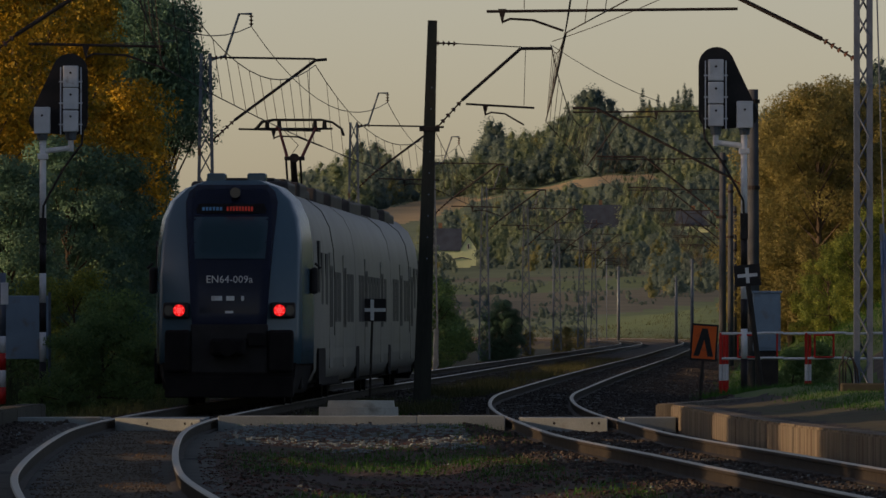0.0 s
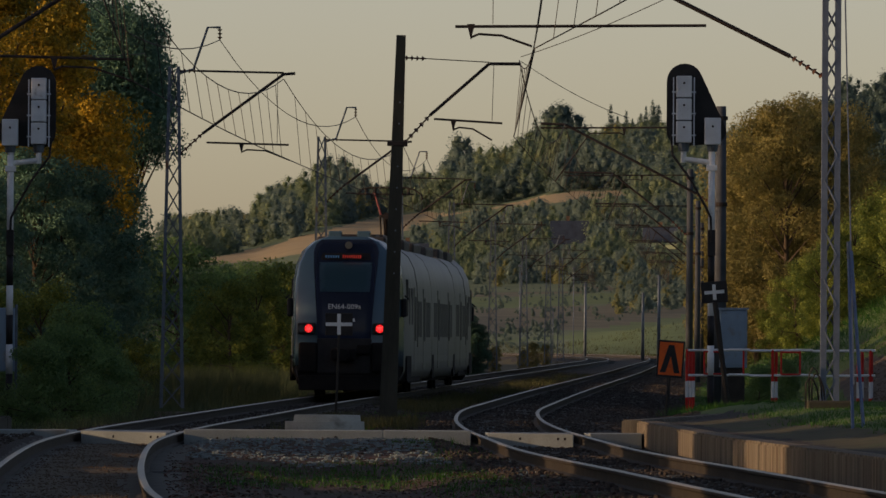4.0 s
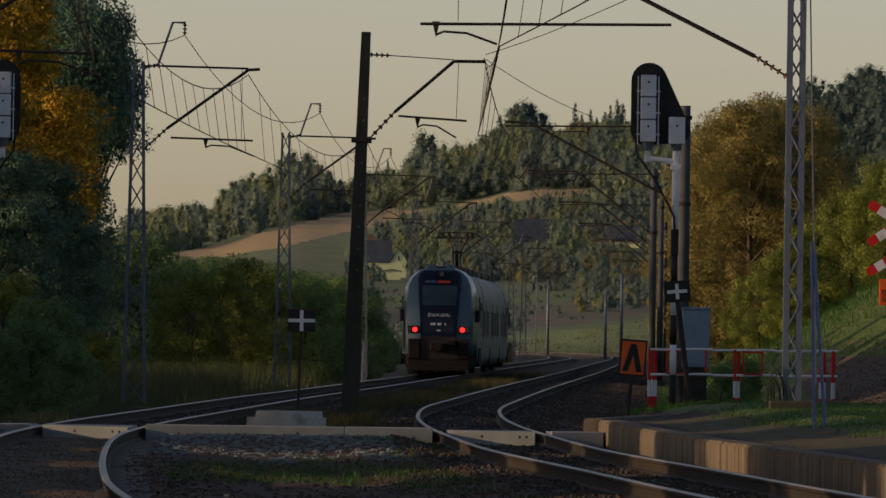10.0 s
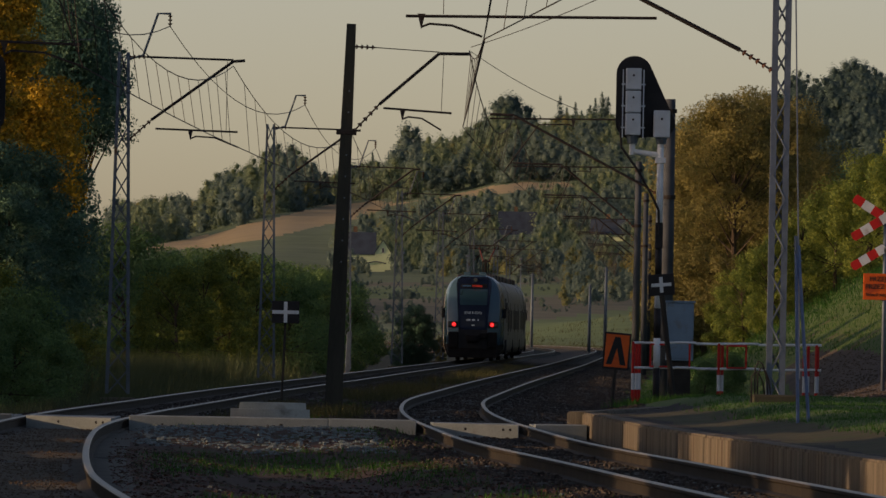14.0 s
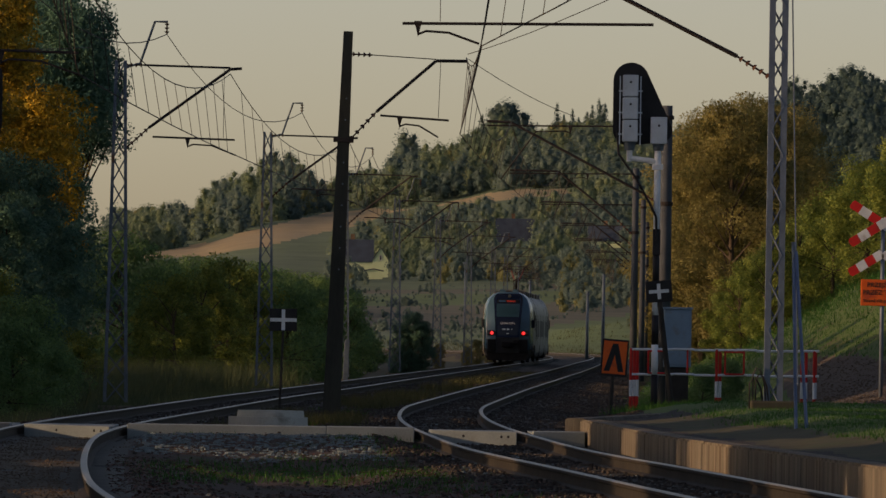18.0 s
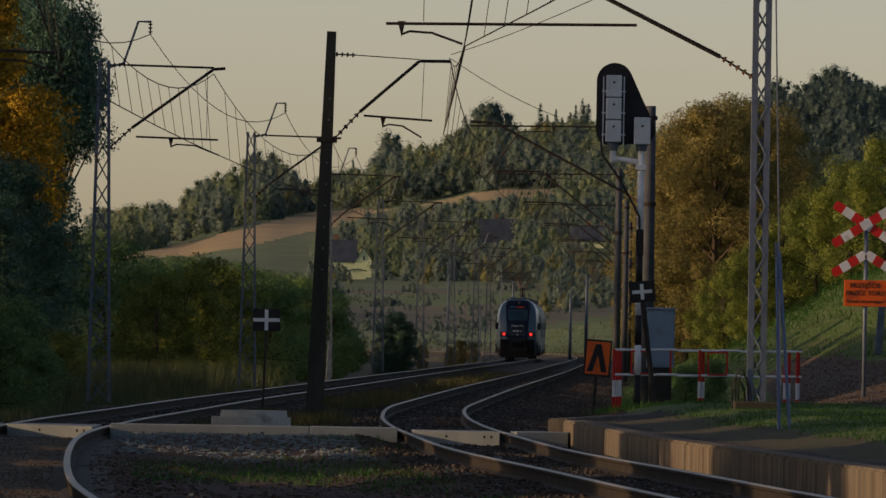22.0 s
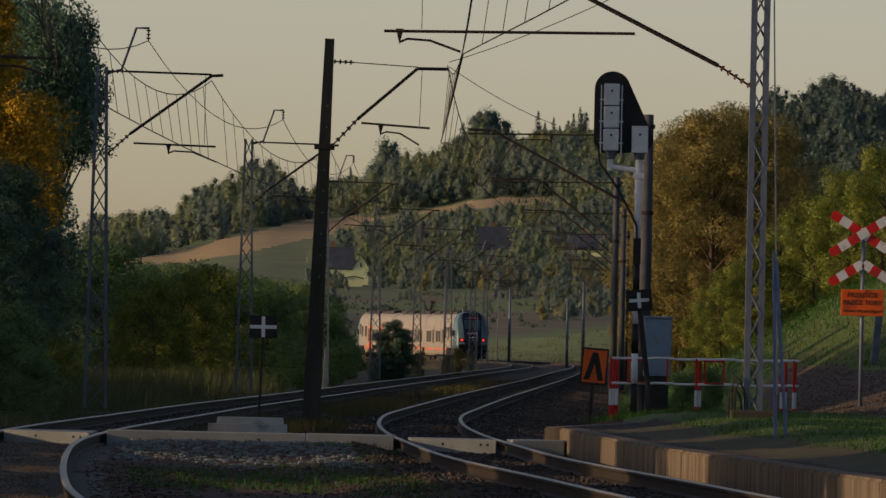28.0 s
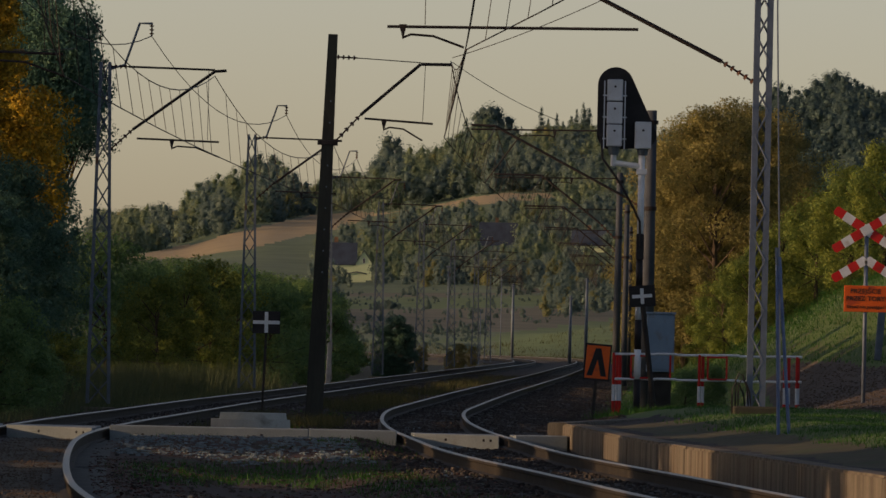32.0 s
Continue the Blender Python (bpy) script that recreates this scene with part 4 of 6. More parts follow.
# ---- masts and overhead line ----
def lattice_mast(place, h, base, top, label, legs4=True, material="mast_paint", braces=True):
    t = thing("catenary_mast", place, label, "mast", "catenary masts")
    corners = [(-1, -1), (1, -1), (1, 1), (-1, 1)] if legs4 else [(-1, 0), (1, 0)]
    for cx, cy in corners:
        a, b = Vector((cx * base / 2, cy * base * 0.35, 0)), Vector((cx * top / 2, cy * top * 0.35, h))
        bm = bmesh.new()
        w = 0.032 if legs4 else 0.045
        d = 0.032 if legs4 else 0.07
        lo = [bm.verts.new(a + Vector(p)) for p in ((-w, -d, 0), (w, -d, 0), (w, d, 0), (-w, d, 0))]
        up = [bm.verts.new(b + Vector(p)) for p in ((-w, -d, 0), (w, -d, 0), (w, d, 0), (-w, d, 0))]
        for i in range(4):
            j = (i + 1) % 4
            bm.faces.new((lo[i], lo[j], up[j], up[i]))
        bm.faces.new(up)
        part("leg", bm, material, t)
    gap = 0.5 if legs4 else 0.36
    k = int(h / gap)
    for face in (-1, 1):
        for i in range(k):
            bm = bmesh.new()
            u, v = i / k, (i + 1) / k
            wa, wb = base + (top - base) * u, base + (top - base) * v
            s = 1 if (i % 2 == 0) == (face > 0) else -1
            y0 = face * wa * 0.35 if legs4 else face * 0.06
            y1 = face * wb * 0.35 if legs4 else face * 0.06
            tube(bm, (-s * wa / 2, y0, u * h), (s * wb / 2, y1, v * h), 0.016, n=5)
            part("lacing_bar", bm, material, t)
    quick("footing", "old_concrete", t, lambda bm: box(bm, -base * 0.8, -base * 0.6, -0.8, base * 0.8, base * 0.6, -0.08, 0.01), "concrete footing")
    return t


def insulator(bm, a, b, n=5, r=0.055):
    a, b = Vector(a), Vector(b)
    tube(bm, a, b, 0.018, n=6)
    for i in range(n):
        p, q = a.lerp(b, (i + 0.25) / n), a.lerp(b, (i + 0.6) / n)
        tube(bm, p, q, r, r * 0.6, n=10)


def cantilever(mast, side, reach, low, high, tie=True, extra=0.25, tube_z=5.72, contact=5.35, material="rust", r=0.032, tube_from=0.3, tube_to=1.05, reg=None, tie_r=0.011):
    """An overhead-line bracket on a mast; side: 1 reaches right; reach: to the wire; heights above the mast's foot."""
    c = quick("cantilever", material, mast, lambda bm: [tube(bm, (side * 0.62, 0, low + (high - low) * 0.62 / reach), (side * reach, 0, high), r, n=8), tube(bm, (side * reach, 0, high), (side * (reach + extra), 0, high + 0.02), r, n=8)], "slanting tubular bracket")
    quick("insulator", "insulator", c, lambda bm: insulator(bm, (side * 0.12, 0, low), (side * 0.62, 0, low + (high - low) * 0.62 / reach)), "ribbed brown insulator")
    if tie:
        quick("tie_rod", material, c, lambda bm: tube(bm, (side * 0.5, 0, high + 0.06), (side * reach, 0, high + 0.03), tie_r, n=6))
        quick("insulator", "insulator", c, lambda bm: insulator(bm, (side * 0.08, 0, high + 0.06), (side * 0.5, 0, high + 0.06), 4))
    xs, xe = side * reach * tube_from, side * reach * tube_to
    quick("steady_tube", material, c, lambda bm: tube(bm, (xs, 0, tube_z), (xe, 0, tube_z - 0.04), r * 0.75, n=6))
    xm, xw = reg or (side * reach * 0.62, side * reach * 1.06)
    side = 1 if xw > xm else -1
    quick("registration_arm", material, c, lambda bm: [prism(bm, [(xm - 0.06, tube_z), (xm + 0.06, tube_z), (xm, tube_z - 0.24)], -0.02, 0.02), pipe(bm, [(xm, 0, tube_z - 0.2), (xm + side * 0.12, 0, tube_z - 0.15), (xm + (xw - xm) * 0.5, 0, tube_z - 0.17), (xw, 0, contact)], r * 0.6)])
    quick("hanger", "wire", c, lambda bm: tube(bm, (xe * 0.9, 0, high), (xe * 0.9, 0, tube_z), 0.006, n=4))
    return c


SPOTS_LEFT, SPOTS_RIGHT = [], []      # where the wires hang: place of contact wire, of carrying wire


def left_mast(y, h=7.35):
    x = left_x(y) - (2.66 if y > 150 else 2.95)
    z = rail_z(y) - 0.12
    m = lattice_mast((x, y, z), h, 0.46, 0.19, "grey steel lattice catenary mast beside the track")
    reach = 2.36 if y > 150 else 2.7
    cantilever(m, 1, reach, 5.45, 7.2, tie_r=0.026 if y > 190 else 0.011)
    quick("feeder_bracket", "mast_paint", m, lambda bm: pipe(bm, [(0.1, 0, h - 0.15), (0.42, 0, h - 0.05), (0.72, 0, h + 0.85), (1.0, 0, h + 0.85)], 0.03), "bent steel feeder bracket")
    quick("insulator", "insulator", m, lambda bm: insulator(bm, (0.98, 0, h + 0.83), (0.98, 0, h + 0.58), 3))
    SPOTS_LEFT.append(((x + reach * 1.06, y, z + 5.35), (x + reach, y, z + 7.1), (x + 0.98, y, z + h + 0.58)))
    return m


for y in (136.0, 195.0, 262.5, 324.0, 385.0, 450.0, 515.0, 580.0, 645.0):
    left_mast(y)


def concrete_mast(y, off, h, r0, r1, reach, high=7.0, low=5.2, extra=0.5):
    x, z = right_x(y) + off, rail_z(y) - 0.1
    t = thing("catenary_mast", (x, y, z), "grey concrete catenary mast beside the track", "mast", "catenary masts")
    quick("pole", "dim_concrete", t, lambda bm: tube(bm, (0, 0, -0.4), (0, 0, h), r0, r1, n=14), "", True)
    for zz in (low, h - 0.35):
        quick("collar", "rust", t, lambda bm, zz=zz: tube(bm, (0, 0, zz), (0, 0, zz + 0.1), r0, n=14))
    cantilever(t, -1, reach, low, high, tie=False, extra=extra, tube_z=high - 0.05, tube_from=0.0, tube_to=1.0 + extra / reach, contact=5.45)
    SPOTS_RIGHT.append(((x - reach * 1.06, y, z + 5.45), (x - reach, y, z + high), None))
    return t


# the mast on the near platform
def platform_mast():
    x, y, z = 6.31, 136.0, 0.44
    t = lattice_mast((x, y, z), 8.6, 0.195, 0.19, "pale grey steel lattice mast at the platform end", legs4=False, material="mast_grey")
    cantilever(t, -1, 2.9, 4.92, 6.35, tie=False, extra=1.0, tube_z=5.68, tube_from=0.65, tube_to=1.95, contact=5.35, r=0.034, reg=(-5.42, -4.50))
    quick("earth_cable", "mast_grey", t, lambda bm: pipe(bm, [(0.16, -0.05, 8.3), (0.20, -0.06, 6.0), (0.28, -0.06, 3.2), (0.36, -0.08, 0.3)], 0.012, 5))
    for dx, hh in ((-0.36, 0.40), (-0.31, 0.56), (-0.27, 0.46)):
        quick("cable_loop", "black", t, lambda bm, dx=dx, hh=hh: pipe(bm, [(dx, -0.1, -0.1), (dx, -0.1, hh * 0.8), (dx + 0.05, -0.1, hh), (dx + 0.11, -0.1, hh * 0.92), (dx + 0.17, -0.08, hh * 0.6), (dx + 0.2, -0.06, 0.05)], 0.013, 6), "bent black cable")
    quick("mast_foot", "dark_concrete", t, lambda bm: box(bm, -0.34, -0.25, -0.4, 0.34, 0.25, 0.06, 0.03), "dark concrete foot")
    SPOTS_RIGHT.append(((1.85, y, z + 5.32), (2.1, y, z + 7.4), None))


def middle_pole():
    x, y, z = -0.42, 178.0, -0.30
    t = thing("catenary_mast", pose(x, y, z, 0, 1.6, 0), "dark leaning catenary pole between the two tracks", "mast", "catenary masts")
    quick("pole", "pole_wood", t, lambda bm: [prism(bm, [(-0.18, -0.3), (0.18, -0.3), (0.092, 7.68), (-0.092, 7.68)], -0.16, 0.12)], "dark weathered pole")
    for k in range(9):
        quick("bolt", "mast_grey", t, lambda bm, k=k: tube(bm, (0.02, -0.18, 3.0 + 0.42 * k), (0.02, -0.15, 3.0 + 0.42 * k), 0.018, n=8))
    quick("clamp", "rust", t, lambda bm: [box(bm, -0.2, -0.19, 5.50, 0.2, 0.15, 5.59, 0.01)])
    cantilever(t, 1, 1.75, 5.55, 7.18, extra=0.62, tube_z=6.06, contact=5.68, tube_from=0.40, tube_to=1.17)
    SPOTS_RIGHT.append(((2.02, y, 5.40), (2.12, y, 6.9), None))


platform_mast()
middle_pole()
concrete_mast(226.0, 4.45, 7.35, 0.17, 0.125, 3.9, 6.87, 4.85, 0.6)
for y in (302.0, 370.0, 438.0, 506.0, 574.0, 640.0):
    concrete_mast(y, 3.3, 7.2, 0.13, 0.10, 2.6, 7.05, 5.0, 1.6)


def sag_points(a, b, sag, n):
    a, b = Vector(a), Vector(b)
    return [a.lerp(b, i / n) - Vector((0, 0, 4 * sag * (i / n) * (1 - i / n))) for i in range(n + 1)]


def overhead_line(spots, label, first, last):
    t = thing("overhead_line", (0, 0, 0), label, "overhead wire", "overhead lines")
    spots = [first] + sorted(spots, key=lambda s: s[0][1]) + [last]
    for a, b in zip(spots, spots[1:]):
        quick("contact_wire", "wire", t, lambda bm: pipe(bm, sag_points(a[0], b[0], 0.05, 4), 0.011, 4))
        carry = sag_points(a[1], b[1], 0.95, 14)
        quick("carrying_wire", "wire", t, lambda bm: pipe(bm, carry, 0.011, 4))
        touch = sag_points(a[0], b[0], 0.05, 14)
        for i in range(1, 14):
            quick("dropper", "wire", t, lambda bm, i=i: tube(bm, carry[i], touch[i], 0.006, n=4))
        if a[2] and b[2]:
            quick("feeder_wire", "wire", t, lambda bm: pipe(bm, sag_points(a[2], b[2], 0.9, 12), 0.011, 4))


overhead_line(SPOTS_LEFT, "thin dark overhead wires with droppers above the track", ((-2.7, 62, 5.35), (-2.7, 62, 7.0), (-4.4, 62, 7.9)), ((left_x(710), 710, 5.9), (left_x(710), 710, 7.4), (left_x(710) - 2, 710, 8.3)))
overhead_line(SPOTS_RIGHT, "thin dark overhead wires with droppers above the station track", ((4.6, 62, 5.5), (4.6, 62, 7.4), None), ((right_x(705), 705, 5.9), (right_x(705), 705, 7.4), None))


def span_wire(a, b, sag):
    t = thing("span_wire", (0, 0, 0), "thin dark steel wire strung between the masts", "wire", "span wires")
    quick("strand", "wire", t, lambda bm: pipe(bm, sag_points(a, b, sag, 8), 0.010, 4))


span_wire((5.64, 168.7, 8.23), (2.69, 222.6, 8.39), 0.10)
span_wire((2.69, 222.6, 8.28), (6.43, 267.2, 8.02), 0.12)
span_wire((-7.30, 200.4, 7.64), (-6.56, 222.6, 8.41), 0.02)


def lamp_post(place, h, label, head=True, r=0.04):
    t = thing("lamp_post", place, label, "lamp post", "lamp posts")
    quick("post", "mast_grey", t, lambda bm: tube(bm, (0, 0, -0.3), (0, 0, h), r, r * 0.7, n=8), "", True)
    if head:
        quick("lamp_head", "mast_grey", t, lambda bm: box(bm, -0.12, -0.2, h - 0.02, 0.12, 0.2, h + 0.12, 0.03), "small unlit lamp head")


lamp_post((12.87, 712.4, 0.64), 6.7, "thin pale lamp post beside the far track")
lamp_post((3.23, 641.2, 0.12), 6.9, "thin pale lamp post beside the far bushes")
lamp_post((8.11, 667.9, 0.51), 6.6, "thin pale lamp post beside the far track")
lamp_post((11.02, 697.0, 0.62), 3.6, "short pale post beside the far track", False)
for spot, h in (((14.11, 728.6, 0.55), 5.9), ((16.95, 616.5, 0.55), 5.6), ((17.19, 667.9, 0.63), 4.6)):
    t = thing("wooden_pole", spot, "dark wooden line pole beyond the track bend", "pole", "line poles")
    quick("shaft", "mast_paint", t, lambda bm, h=h: tube(bm, (0, 0, -0.4), (0, 0, h), 0.13, 0.09, n=8), "", True)
    quick("crossarm", "mast_paint", t, lambda bm, h=h: box(bm, -0.22, -0.05, h - 0.25, 0.22, 0.05, h - 0.19))


for spot, h in (((across(400, 560), 560, -0.2), 6.0), ((across(521, 560), 560, -0.1), 6.4)):
    t = thing("wooden_pole", spot, "old brown wooden pole with a short arm behind the bushes", "pole", "old poles")
    quick("shaft", "plank", t, lambda bm, h=h: tube(bm, (0, 0, -0.4), (0, 0, h), 0.15, 0.12, n=10), "", True)
    quick("arm", "dark_post", t, lambda bm, h=h: [tube(bm, (0.1, 0, h - 0.7), (0.5, 0, h - 1.0), 0.04, n=6), tube(bm, (0.1, 0, h - 1.2), (1.05, 0, h - 0.95), 0.06, n=6)])


# ---- signals ----
def signal(place, flip, label):
    """A colour-light signal seen from behind; flip mirrors its head."""
    s = -1 if flip else 1
    t = thing("railway_signal", place, label, "signal", "signals")
    quick("post", "white", t, lambda bm: tube(bm, (0, 0, 3.25), (0, 0, 5.2), 0.07, n=14), "white-painted steel post", True)
    for i in range(5):
        z0 = 0.0 + i * 0.62
        quick("post_band", "black" if i % 2 == 0 else "white", t, lambda bm, z0=z0: tube(bm, (0, 0, z0 - (0.3 if z0 == 0 else 0)), (0, 0, z0 + 0.62), 0.072, n=14), "painted band of the post", True)
    quick("cable_box", "black", t, lambda bm: box(bm, -0.08, -0.09, 3.1, 0.08, 0.09, 3.65, 0.02))
    quick("arm", "white", t, lambda bm: [tube(bm, (0, 0, 5.05), (-s * 0.60, 0, 5.12), 0.06, n=10), tube(bm, (-s * 0.59, 0, 5.05), (-s * 0.59, 0, 5.35), 0.06, n=10), tube(bm, (0, 0, 5.1), (0, 0, 5.4), 0.07, n=10), box(bm, -0.11, -0.1, 4.88, 0.11, 0.1, 5.0, 0.01)], "white bracket arm")

    def outline():
        pts = []
        for cx, cz, r, a0, a1 in ((0.02, 5.72, 0.28, -90, 10), (-0.57, 6.74, 0.375, 30, 180), (-0.60, 5.72, 0.345, 180, 255)):
            for i in range(11):
                a = radians(a0 + (a1 - a0) * i / 10)
                pts.append((s * (cx + r * math.cos(a)), cz + r * math.sin(a)))
        return pts if s > 0 else pts[::-1]

    quick("backboard", "black", t, lambda bm: prism(bm, outline(), 0.10, 0.14), "black signal backboard")
    quick("hood", "black", t, lambda bm: [tube(bm, (s * x, 0.13, z), (s * x, 0.5, z), 0.13, 0.15, n=16) for x, z in ((-0.59, 6.75), (-0.59, 6.35), (-0.59, 5.95), (0.02, 5.75))])
    for k in range(3):
        quick("lamp_housing", "signal_grey", t, lambda bm, k=k: box(bm, min(s * -0.75, s * -0.43), -0.2, 5.46 + 0.47 * k, max(s * -0.75, s * -0.43), 0.1, 5.46 + 0.47 * k + 0.45, 0.02), "pale grey lamp housing")
    quick("lamp_housing", "signal_grey", t, lambda bm: box(bm, min(s * -0.16, s * 0.18), -0.2, 5.42, max(s * -0.16, s * 0.18), 0.1, 5.98, 0.02), "pale grey lamp housing")
    for x, z in ((-0.59, 6.70), (-0.59, 6.24), (-0.59, 5.78), (0.01, 5.8)):
        quick("lock", "black", t, lambda bm, x=x, z=z: tube(bm, (s * x, -0.215, z), (s * x, -0.19, z), 0.025, n=10))
    quick("housing_rail", "signal_grey", t, lambda bm: [box(bm, s * x - 0.012, -0.16, 5.4, s * x + 0.012, -0.13, 6.82) for x in (-0.81, -0.38)] + [box(bm, min(s * -0.84, s * -0.34), -0.1, z, max(s * -0.84, s * -0.34), -0.07, z + 0.03) for z in (5.6, 6.05, 6.5)])
    for x in (-0.59, 0.01):
        quick("socket", "mast_paint", t, lambda bm, x=x: tube(bm, (s * x, 0, 5.28), (s * x, 0, 5.46), 0.1, 0.13, n=10))
    quick("cable", "black", t, lambda bm: pipe(bm, [(s * -0.86, -0.05, 5.7), (s * -0.82, -0.08, 5.2), (s * -0.45, -0.1, 4.7), (s * -0.14, -0.09, 4.15), (s * -0.02, -0.09, 3.9), (0, -0.09, 3.4)], 0.028, 6), "loose black cable")
    return t


signal((6.27, 188.6, 0.08), False, "tall railway signal seen from behind with pale lamp housings")
signal((-8.43, 190.8, 0.01), True, "tall railway signal seen from behind beside a treeline")


# ---- boards and small posts ----
def cross_board(place, tilt, thick, post_lean, label, h, arm):
    t = thing("marker_board", place, label, "sign", "marker boards")
    quick("post", "dark_post", t, lambda bm: pipe(bm, [(post_lean, 0, -0.3), (0, 0, h)], thick, 8), "dark post")
    b = quick("board", "black", t, lambda bm: box(bm, -0.27, -0.06, h - 0.02, 0.27, -0.035, h + 0.42, 0.01), "black board with a white cross")
    quick("cross", "white", b, lambda bm: [box(bm, -arm, -0.07, h + 0.165, -0.035, -0.06, h + 0.235), box(bm, 0.035, -0.07, h + 0.165, arm, -0.06, h + 0.235), box(bm, -0.035, -0.072, h + 0.2 - arm * 0.78, 0.035, -0.06, h + 0.2 + arm * 0.78)])
    b.matrix_local = Matrix.Translation((0, 0, h)) @ Matrix.Rotation(radians(tilt), 4, "Y") @ Matrix.Translation((0, 0, -h))
    return t


cross_board((-1.39, 178.1, -0.07), 0, 0.024, -0.06, "black board with a white cross on a thin post", 1.56, 0.262)
cross_board((6.28, 186.4, 0.05), -5, 0.055, 0.32, "black board with a white cross on a leaning dark post", 2.17, 0.205)


def orange_board(place):
    t = thing("speed_board", pose(*place, 0, 4, 0), "orange board with a black arrowhead on a dark post", "sign")
    quick("post", "dark_post", t, lambda bm: tube(bm, (0, 0, -0.2), (0, 0, 0.72), 0.035, n=8))
    b = quick("board", "black", t, lambda bm: box(bm, -0.27, -0.03, 0.66, 0.27, 0.0, 1.40, 0.01), "black frame")
    quick("panel", "orange", b, lambda bm: box(bm, -0.235, -0.036, 0.70, 0.235, -0.029, 1.36))
    quick("arrowhead", "black", b, lambda bm: [prism(bm, [(-0.20, 0.75), (-0.085, 0.75), (0.0, 1.08), (0.085, 0.75), (0.20, 0.75), (0.055, 1.31), (-0.055, 1.31)], -0.042, -0.037)])


orange_board((5.18, 182.2, 0.02))


def barrier_fence(a, b):
    """A red and white tubular fence with two rails."""
    a, b = Vector(a), Vector(b)
    w = b.x - a.x
    t = thing("barrier_fence", a, "red and white striped tubular barrier fence", "fence")

    def post(x, z1=1.22, dy=0.0):
        p = quick("post", "red", t, lambda bm: tube(bm, (x, dy, 0.55), (x, dy, z1), 0.032, n=10), "red and white banded post")
        quick("band", "white", p, lambda bm: tube(bm, (x, dy, 0.22), (x, dy, 0.56), 0.034, n=10))
        quick("band", "red", p, lambda bm: tube(bm, (x, dy, -0.2), (x, dy, 0.23), 0.033, n=10))

    for x, dy in ((0, 0), (0.09, 0.6), (0.17, 1.2), (w * 0.455, 0), (w * 0.475, 0.1), (w - 0.33, 0.5), (w - 0.22, 1.0), (w - 0.1, 0.0), (w, 1.5)):
        post(x, 1.22, dy)
    for z in (0.68, 1.20):
        n = 9
        for i in range(n):
            x0, x1 = w * i / n, w * (i + 1) / n
            quick("rail", "white", t, lambda bm, x0=x0, x1=x1, z=z, i=i: tube(bm, (x0, 0, z + 0.008 * (i % 3)), (x1, 0, z + 0.008 * (i % 3)), 0.026, n=8))
    for x in (0.36, w * 0.3, w * 0.5, w * 0.6):
        quick("upright", "red", t, lambda bm, x=x: tube(bm, (x, 0, 0.68), (x, 0, 1.2), 0.02, n=8))
    for x in (0.36, w * 0.5):
        for z in (0.71, 1.17):
            quick("inner_rail", "red", t, lambda bm, x=x, z=z: tube(bm, (x, -0.03, z), (x + w * 0.1, -0.03, z), 0.018, n=8))


barrier_fence((5.78, 188.6, 0.02), (9.70, 188.6, 0.10))


def cabinet(place, w, h, label):
    t = thing("relay_cabinet", place, label, "cabinet")
    quick("body", "cabinet", t, lambda bm: box(bm, -w / 2, 0, 0.62, w / 2, 0.5, h, 0.02), "grey steel box")
    quick("plinth", "dark_post", t, lambda bm: box(bm, -w / 2 + 0.05, 0.05, -0.4, w / 2 - 0.05, 0.45, 0.62, 0.01), "dark plinth")
    quick("lid", "cabinet", t, lambda bm: box(bm, -w / 2 - 0.03, -0.03, h, w / 2 + 0.03, 0.53, h + 0.05, 0.01), "overhanging lid")
    quick("door", "cabinet", t, lambda bm: box(bm, -w / 2 + 0.04, -0.015, 0.68, w / 2 - 0.04, 0.0, h - 0.06, 0.004))


cabinet((7.17, 200.4, 0.21), 0.60, 1.9, "grey steel relay cabinet behind the barrier fence")


def notice_board():
    t = thing("notice_board", (-8.76, 190.8, 0.04), "blank grey board on two posts beside the platform", "board")
    quick("board", "cabinet", t, lambda bm: box(bm, -0.45, 0, 0.64, 0.45, 0.05, 1.98, 0.02), "blank grey panel")
    for x in (-0.52, 0.47):
        quick("post", "mast_paint", t, lambda bm, x=x: tube(bm, (x, 0.03, -0.3), (x, 0.03, 2.05), 0.03, n=8))


notice_board()


def platform_post():
    t = thing("striped_post", (-9.07, 186.4, 0.07), "grey post with red and white bands", "post")
    quick("post", "mast_grey", t, lambda bm: tube(bm, (0, 0, 1.0), (0, 0, 2.4), 0.075, n=10), "grey steel tube", True)
    for i, c in enumerate(("red", "white", "red", "white")):
        quick("band", c, t, lambda bm, i=i: tube(bm, (0, 0, -0.3 + 0.35 * i), (0, 0, 0.05 + 0.35 * i), 0.078, n=10), "", True)
    quick("plate", "white", t, lambda bm: box(bm, -0.03, -0.1, 1.75, 0.13, -0.08, 2.2, 0.005), "small white plate")


platform_post()


